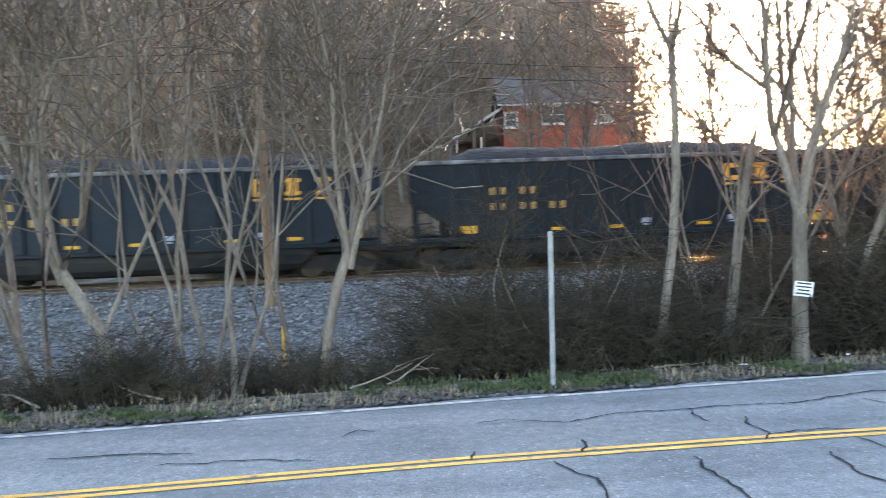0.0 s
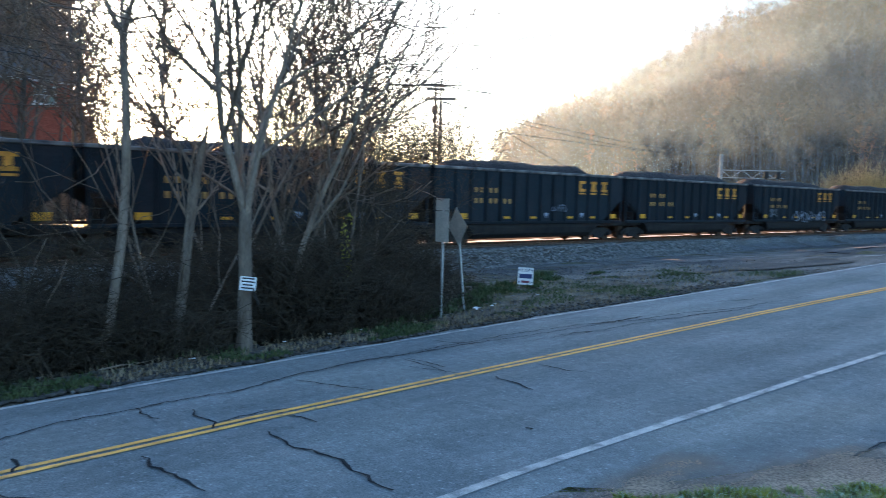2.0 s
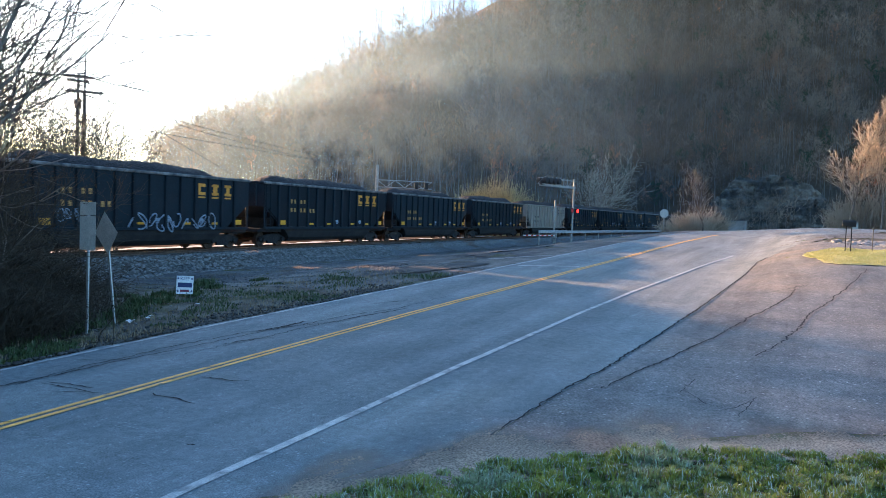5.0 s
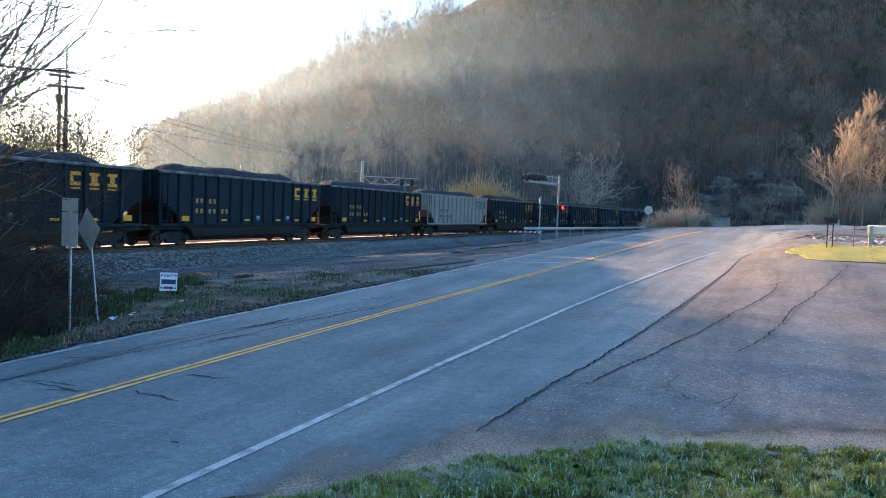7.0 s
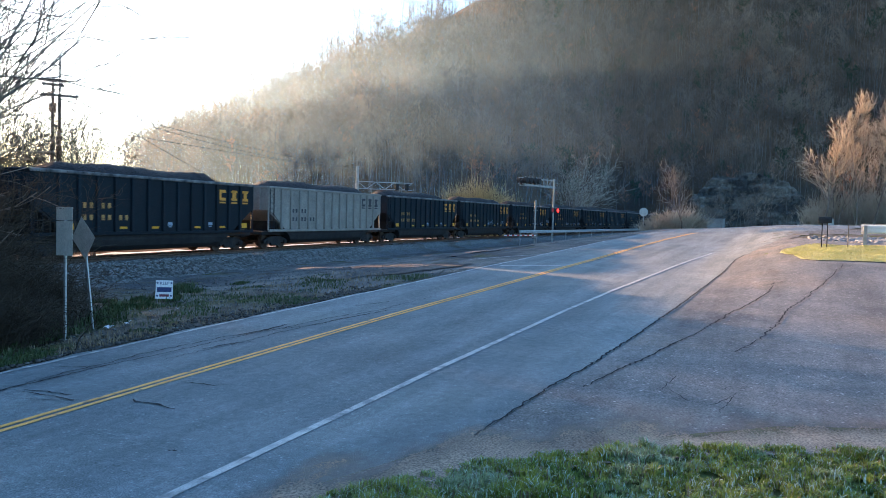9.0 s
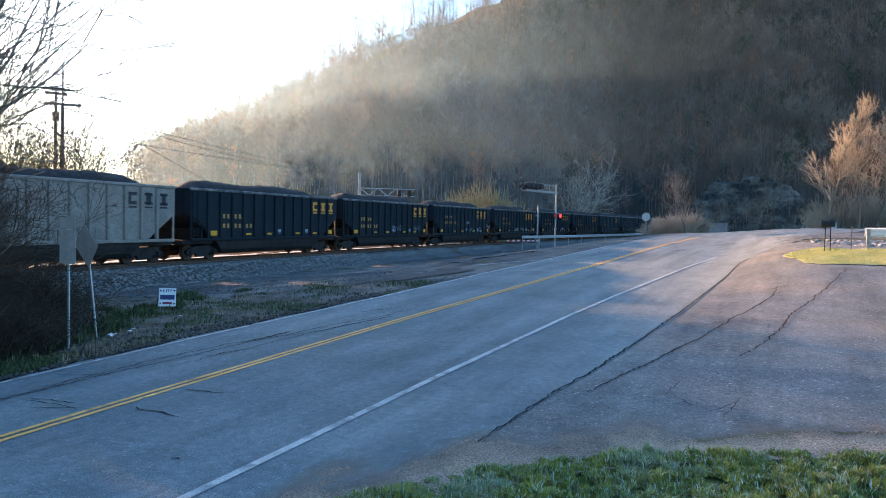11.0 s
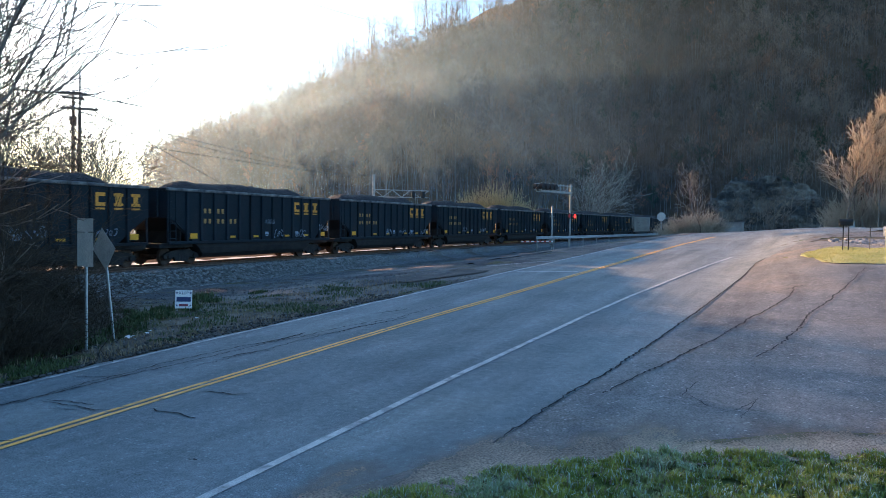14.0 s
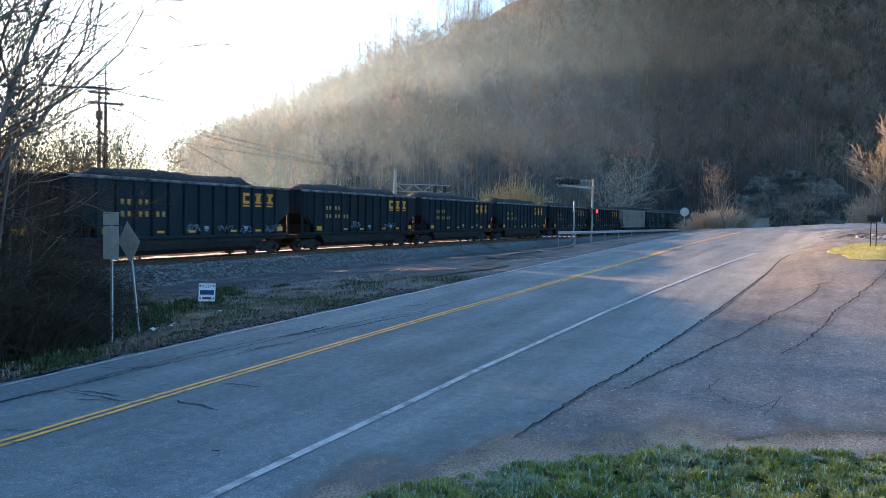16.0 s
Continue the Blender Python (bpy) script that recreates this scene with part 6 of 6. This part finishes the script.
for nm, lo, hi, m, lab in (("grass", 0.0, 0.74, M_grass, "rough frosted green grass beside the forecourt"), ("frosted_grass", 0.74, 0.9, M_frost, "frost-whitened grass tufts"), ("dry_grass", 0.9, 1.0, M_dry, "dry straw among the grass")):
    q = (kind_ >= lo) & (kind_ < hi)
    blades(nm, np.column_stack([sp[q], hh[q]]), m, lab, (0.045, 0.115), 0.0085, 1.1, int(lo * 100) + 3)
# short lawn at the bend
ln = []
while len(ln) < 26000:
    x, y = rng.uniform(32.9, 42.0), rng.uniform(-8.6, 0)
    if y < np.interp(x, (31.8, 33.5, 37.8, 40.2, 41.9), (-2.5, -1.1, -0.3, -1.1, -3.6)):
        ln.append((x, y))
M_lawn_sun = mat("mown_lawn_blade", (0.34, 0.34, 0.11), (0.44, 0.41, 0.17), 1.0, 0.8, 0.0, 10)
blades("lawn_grass", np.array(ln), M_lawn_sun, "short yellow-green lawn at the bend", (0.025, 0.06), 0.011, 0.8, 6, 0.05)
sheet("lawn", np.arange(32.9, 42.1, 0.3), lambda x: 0 * x - 15.0, lambda x: np.interp(x, (31.5, 32.0, 33.5, 37.8, 40.2, 42.1), (-3.3, -2.0, -1.1, -0.3, -1.1, -3.8)) + wob(x, 0.05), M_lawn_sun, 0.06, "short yellow-green lawn at the bend", 14)
# verge weeds on the far side
vw, dw = [], []
while len(vw) < 9000:
    x = rng.uniform(-14, 27)
    y = float(edge_y(x)) + 0.35 + abs(rng.normal(0, 0.6)) + (rng.uniform(0.6, 4.5) if x > 13.5 and rng.random() < 0.75 else 0)
    dens = noise.noise((x * 0.45, y * 0.6, 0)) + 0.5 * noise.noise((x * 1.6, y * 1.6, 3))
    if dens > (0.2 if x < 13 else 0.1) and not (x > 14 and y > 21.5):
        vw.append((x, y, 0.6 + 1.2 * max(0, dens)))
    elif rng.random() < 0.25:
        dw.append((x, y, 0.8))
blades("verge_grass", np.array(vw), M_weed, "tufts of green weeds along the verge", (0.05, 0.13), 0.012, 0.9, 7)
blades("dry_grass", np.array(dw), M_dry, "dry straw along the verge", (0.06, 0.2), 0.01, 1.0, 8)
for i, (x, y, s) in enumerate(((20.7, 19.2, 0.55), (12.9, 15.6, 0.5), (13.2, 16.4, 0.45), (11.9, 15.2, 0.4), (15.0, 16.6, 0.4), (16.2, 17.3, 0.35), (14.6, 16.0, 0.45), (15.6, 16.9, 0.4), (16.6, 16.6, 0.35), (17.4, 17.6, 0.4), (18.0, 16.9, 0.3), (19.4, 18.4, 0.35), (20.4, 18.2, 0.3), (13.9, 17.2, 0.5), (10.4, 14.7, 0.4), (11.2, 15.0, 0.45), (23.4, 18.6, 0.25), (17.0, 18.6, 0.3))):
    r2 = np.random.default_rng(500 + i)
    sp2 = np.column_stack([r2.normal(0, 0.3, 420) * s * 1.6 + x, r2.normal(0, 0.3, 420) * s * 1.6 + y, r2.uniform(0.6, 1.3, 420) * s * 2])
    blades("weed_tuft", sp2, M_weed, "dark green tuft of weeds on the verge", (0.12, 0.28), 0.015, 0.9, 510 + i)


# ---- fallen twigs, gravel and scraps on the verge ----
def pebble(seed):
    r = np.random.default_rng(seed)
    b = bmesh.new()
    bmesh.ops.create_icosphere(b, subdivisions=1, radius=1)
    for v in b.verts:
        v.co = Vector((v.co.x * 1.2, v.co.y, v.co.z * 0.6)) * float(r.uniform(0.75, 1.2))
    return b


def gravel(name, spots, sizes, m, label, seed):
    r = np.random.default_rng(seed)
    base = []
    for s in range(4):
        b = pebble(s)
        base.append((np.array([v.co[:] for v in b.verts]), np.array([[v.index for v in f.verts] for f in b.faces])))
        b.free()
    parts = []
    for (x, y), sz in zip(spots, sizes):
        v, f = base[r.integers(4)]
        a = r.uniform(0, 6.28)
        c, q = math.cos(a) * sz, math.sin(a) * sz
        parts.append((np.stack([v[:, 0] * c - v[:, 1] * q + x, v[:, 0] * q + v[:, 1] * c + y, v[:, 2] * sz + gz(x, y) - 0.01], -1), f))
    tagged(new(name, mesh_np(name, *merge(parts), m)), label, "gravel", kind="stuff")


M_stone = mat("ballast_stone_single", (0.10, 0.10, 0.10), (0.29, 0.285, 0.28), 4.0, 0.9, 0.3, 40)
sp3 = [(x, float(edge_y(x)) + 0.3 + abs(rng.normal(0, 0.5))) for x in rng.uniform(-6, 30, 900)]
sp3 += [(x, y) for x, y in zip(rng.uniform(12, 32, 2600), rng.uniform(14, 23.5, 2600)) if y > float(edge_y(x)) + 0.4]
gravel("gravel", sp3, rng.uniform(0.012, 0.045, len(sp3)), M_ballast, "loose grey gravel along the road's edge", 21)
M_rim = mat("broken_asphalt_rim", (0.03, 0.028, 0.027), (0.085, 0.08, 0.075), 5.0, 0.9, 0.4, 40)
sp5 = [(x, float(edge_y(x)) + 0.25 + abs(rng.normal(0, 0.42))) for x in rng.uniform(-8, 23, 2600)]
gravel("broken_asphalt", sp5, rng.uniform(0.015, 0.075, len(sp5)) , M_rim, "dark crumbled asphalt along the road's edge", 23)
sp4 = [(x, float(lawn_edge(x)) + abs(rng.normal(0.2, 0.9))) for x in rng.uniform(5, 13.5, 5000)]
gravel("gravel", sp4, rng.uniform(0.004, 0.013, 5000), M_stone, "fine gravel scattered on the dirt edge", 22)


def ballast_stones():
    """Loose stones over the near shoulder of the track."""
    r = np.random.default_rng(31)
    base = []
    for s in range(4):
        b = pebble(s + 9)
        base.append((np.array([v.co[:] for v in b.verts]), np.array([[v.index for v in f.verts] for f in b.faces])))
        b.free()
    parts = []
    for _ in range(15000):
        x = r.uniform(-15, 48)
        w = 7.2 - 3.6 * float(sstep(9, 19, x))
        o = -r.uniform(1.0, w + 0.3)
        yt = float(track_y(x))
        sh, low = float(track_z(x)) - 0.19, gz(x, yt - w) - 0.05
        k = (-o - 2.1) / (w - 2.1)
        z = sh if k < 0 else sh + (low - sh) * min(1, k * 1.0)
        sz = r.uniform(0.03, 0.075)
        v, f = base[r.integers(4)]
        a = r.uniform(0, 6.28)
        c, q = math.cos(a) * sz, math.sin(a) * sz
        parts.append((np.stack([v[:, 0] * c - v[:, 1] * q + x, v[:, 0] * q + v[:, 1] * c + yt + o, v[:, 2] * sz + z + 0.02], -1), f))
    tagged(new("ballast_stones", mesh_np("ballast_stones", *merge(parts), M_stone)), "loose grey ballast stones on the track bank", "stones", kind="stuff")


ballast_stones()
sp6 = [(x, y) for x, y in zip(rng.normal(50.5, 2.2, 900), rng.normal(-4.9, 1.1, 900))]
gravel("rubble", sp6, rng.uniform(0.05, 0.2, 900), M_stone, "low heap of broken stone behind the lawn", 24)


def scrap(x, y, s, turn, i):
    r = np.random.default_rng(600 + i)
    b = bmesh.new()
    bmesh.ops.create_grid(b, x_segments=4, y_segments=3, size=1)
    for v in b.verts:
        v.co = Vector((v.co.x * s, v.co.y * s * 0.5, float(r.uniform(0, 0.35)) * s))
    bmesh.ops.solidify(b, geom=b.faces[:], thickness=0.004)
    ob = new("paper_scrap", mesh_bm("paper_scrap", b, M_litter))
    ob.matrix_basis = pose(x, y, gz(x, y) + 0.0, 0, 0, turn)
    tagged(ob, "crumpled white paper scrap on the verge", "litter", "litter on the verge")


for i, (x, y, s, t) in enumerate(((13.9, 15.1, 0.16, 20), (14.4, 15.0, 0.09, 60), (14.7, 15.2, 0.07, 10), (16.4, 15.2, 0.06, 80), (9.6, 14.3, 0.05, 30), (5.2, 13.1, 0.06, 0), (7.3, 13.6, 0.05, 50), (-3.0, 11.6, 0.05, 20), (8.6, 14.0, 0.06, 70))):
    scrap(x, y, s, t, i)


def branch(x, y, turn, L, i):
    r = np.random.default_rng(700 + i)
    out = []
    grow(r, (0, 0, 0.03), (1, 0, 0.1), L, 0.022, 1, 2, out, -0.02, 0.2, (3, 5))
    ob = new("fallen_branch", mesh_np("fallen_branch", *merge([tube(p, np.maximum(q, 0.004), 5) for p, q, d in out]), M_bark))
    ob.matrix_basis = pose(x, y, gz(x, y), 0, 0, turn)
    tagged(ob, "fallen bare branch lying on the verge", "branch", "fallen branches")


for i, (x, y, t, L) in enumerate(((-1.6, 12.4, 20, 1.3), (-1.0, 12.6, 40, 1.1), (9.2, 14.6, 150, 1.5), (9.8, 15.0, 100, 1.8), (-6.5, 11.9, 160, 1.8), (-4.6, 12.1, 170, 1.4), (3.6, 13.0, 10, 0.9))):
    branch(x, y, t, L, i)


# ---- ivy on a thicket stem ----
def ivy(x, y, h, i):
    r = np.random.default_rng(800 + i)
    n = 260
    z = r.uniform(0.2, h, n)
    a, q = r.uniform(0, 6.28, n), r.uniform(0.04, 0.2, n)
    c = np.stack([np.cos(a) * q + 0.1 * np.sin(z * 2), np.sin(a) * q, z], -1)
    u, w = r.normal(0, 1, (n, 3)), r.normal(0, 1, (n, 3))
    u /= np.linalg.norm(u, axis=1)[:, None]
    w = np.cross(u, w)
    w /= np.linalg.norm(w, axis=1)[:, None]
    s = r.uniform(0.025, 0.06, n)[:, None]
    v = np.stack([c - u * s, c + w * s * 0.7, c + u * s, c - w * s * 0.7], 1).reshape(-1, 3)
    o = np.arange(n)[:, None] * 4
    ob = new("ivy", mesh_np("ivy", v, o + np.arange(4)[None], M_yleaf))
    ob.matrix_basis = pose(x, y, gz(x, y))
    tagged(ob, "sunlit yellow-green vine leaves climbing a thicket stem", "vine", kind="stuff")


ivy(10.6, 16.4, 3.2, 0), ivy(11.4, 17.6, 1.8, 1)


# ---- see-through sheets imitating haze over the valley ----
def haze_sheet_material(name, dens):
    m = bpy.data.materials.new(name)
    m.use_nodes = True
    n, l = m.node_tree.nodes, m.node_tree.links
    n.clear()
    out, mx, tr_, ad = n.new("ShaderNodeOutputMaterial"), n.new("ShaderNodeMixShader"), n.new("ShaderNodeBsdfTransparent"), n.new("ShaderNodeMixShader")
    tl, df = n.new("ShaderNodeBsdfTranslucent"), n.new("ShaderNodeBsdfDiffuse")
    # blue tint pulls the orange sunlight back to grey haze
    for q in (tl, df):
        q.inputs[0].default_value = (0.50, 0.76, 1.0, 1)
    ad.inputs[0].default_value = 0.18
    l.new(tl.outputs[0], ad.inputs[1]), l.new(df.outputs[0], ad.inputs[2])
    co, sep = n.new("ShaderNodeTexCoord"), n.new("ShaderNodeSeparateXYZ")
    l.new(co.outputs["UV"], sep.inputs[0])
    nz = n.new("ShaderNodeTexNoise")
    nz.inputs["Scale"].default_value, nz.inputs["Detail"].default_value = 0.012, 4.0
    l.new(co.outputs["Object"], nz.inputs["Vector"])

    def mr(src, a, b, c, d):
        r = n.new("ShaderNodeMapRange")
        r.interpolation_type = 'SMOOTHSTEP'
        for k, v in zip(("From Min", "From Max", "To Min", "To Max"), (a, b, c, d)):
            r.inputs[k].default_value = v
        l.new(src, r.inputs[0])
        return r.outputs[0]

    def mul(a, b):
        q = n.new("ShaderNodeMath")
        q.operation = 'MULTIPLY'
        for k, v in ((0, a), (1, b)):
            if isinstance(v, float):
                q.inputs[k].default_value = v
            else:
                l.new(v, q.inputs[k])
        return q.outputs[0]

    # painted haze: opacity set by hand, strongest at the left and low down
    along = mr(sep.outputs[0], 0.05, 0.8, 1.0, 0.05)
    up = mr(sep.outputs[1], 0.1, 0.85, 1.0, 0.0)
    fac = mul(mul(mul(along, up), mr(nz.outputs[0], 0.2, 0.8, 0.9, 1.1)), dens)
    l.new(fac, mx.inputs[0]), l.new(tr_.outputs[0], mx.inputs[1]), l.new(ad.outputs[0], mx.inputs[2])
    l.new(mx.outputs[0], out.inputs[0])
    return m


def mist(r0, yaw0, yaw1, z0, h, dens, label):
    """A see-through sheet bent round the valley to imitate haze; it scatters the sunlight that comes through it."""
    n, k = 60, 12
    v, uv = [], []
    for j in range(k):
        for i in range(n):
            w = yaw0 + (yaw1 - yaw0) * i / (n - 1)
            x, y = at_yaw(w, r0)
            v.append((x, y, z0 + h * j / (k - 1)))
            uv.append((i / (n - 1), j / (k - 1)))
    i, j = np.meshgrid(np.arange(n - 1), np.arange(k - 1), indexing="xy")
    f = np.stack([j * n + i, j * n + i + 1, (j + 1) * n + i + 1, (j + 1) * n + i], -1).reshape(-1, 4)
    d = mesh_np("mist", np.array(v), f, haze_sheet_material("mist", dens), True)
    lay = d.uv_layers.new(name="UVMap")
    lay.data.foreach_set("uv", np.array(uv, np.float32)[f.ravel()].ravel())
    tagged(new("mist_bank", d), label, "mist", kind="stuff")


mist(128, -38, -104, -2, 95, 0.11, "see-through sheet imitating sunlit haze in the valley")
mist(215, -40, -108, 0, 160, 0.14, "see-through sheet imitating sunlit haze before the ridge")


WHEELED = range(0, 14)


def motions():
    """The train rolls by at a steady speed."""
    times = [0.0, 0.1, 0.3] + [0.5 * i for i in range(1, 32)] + [15.7, 15.9, 16.0]
    for k, car in TRAIN.items():
        walk(car, [(t, on_track(middle(k) - SPEED * t)) for t in times])
    # wheels of the cars that come close: they turn as they roll
    turn = math.degrees(SPEED / 0.45 / FPS)
    for k in WHEELED:
        for w in [o for o in TRAIN[k].children_recursive if o.name.startswith("wheelset")]:
            at = w.matrix_basis.translation.copy()
            walk(w, [(i / FPS, pose(at.x, at.y, at.z, 0, -turn * i, 0)) for i in range(16 * FPS + 1)])


motions()
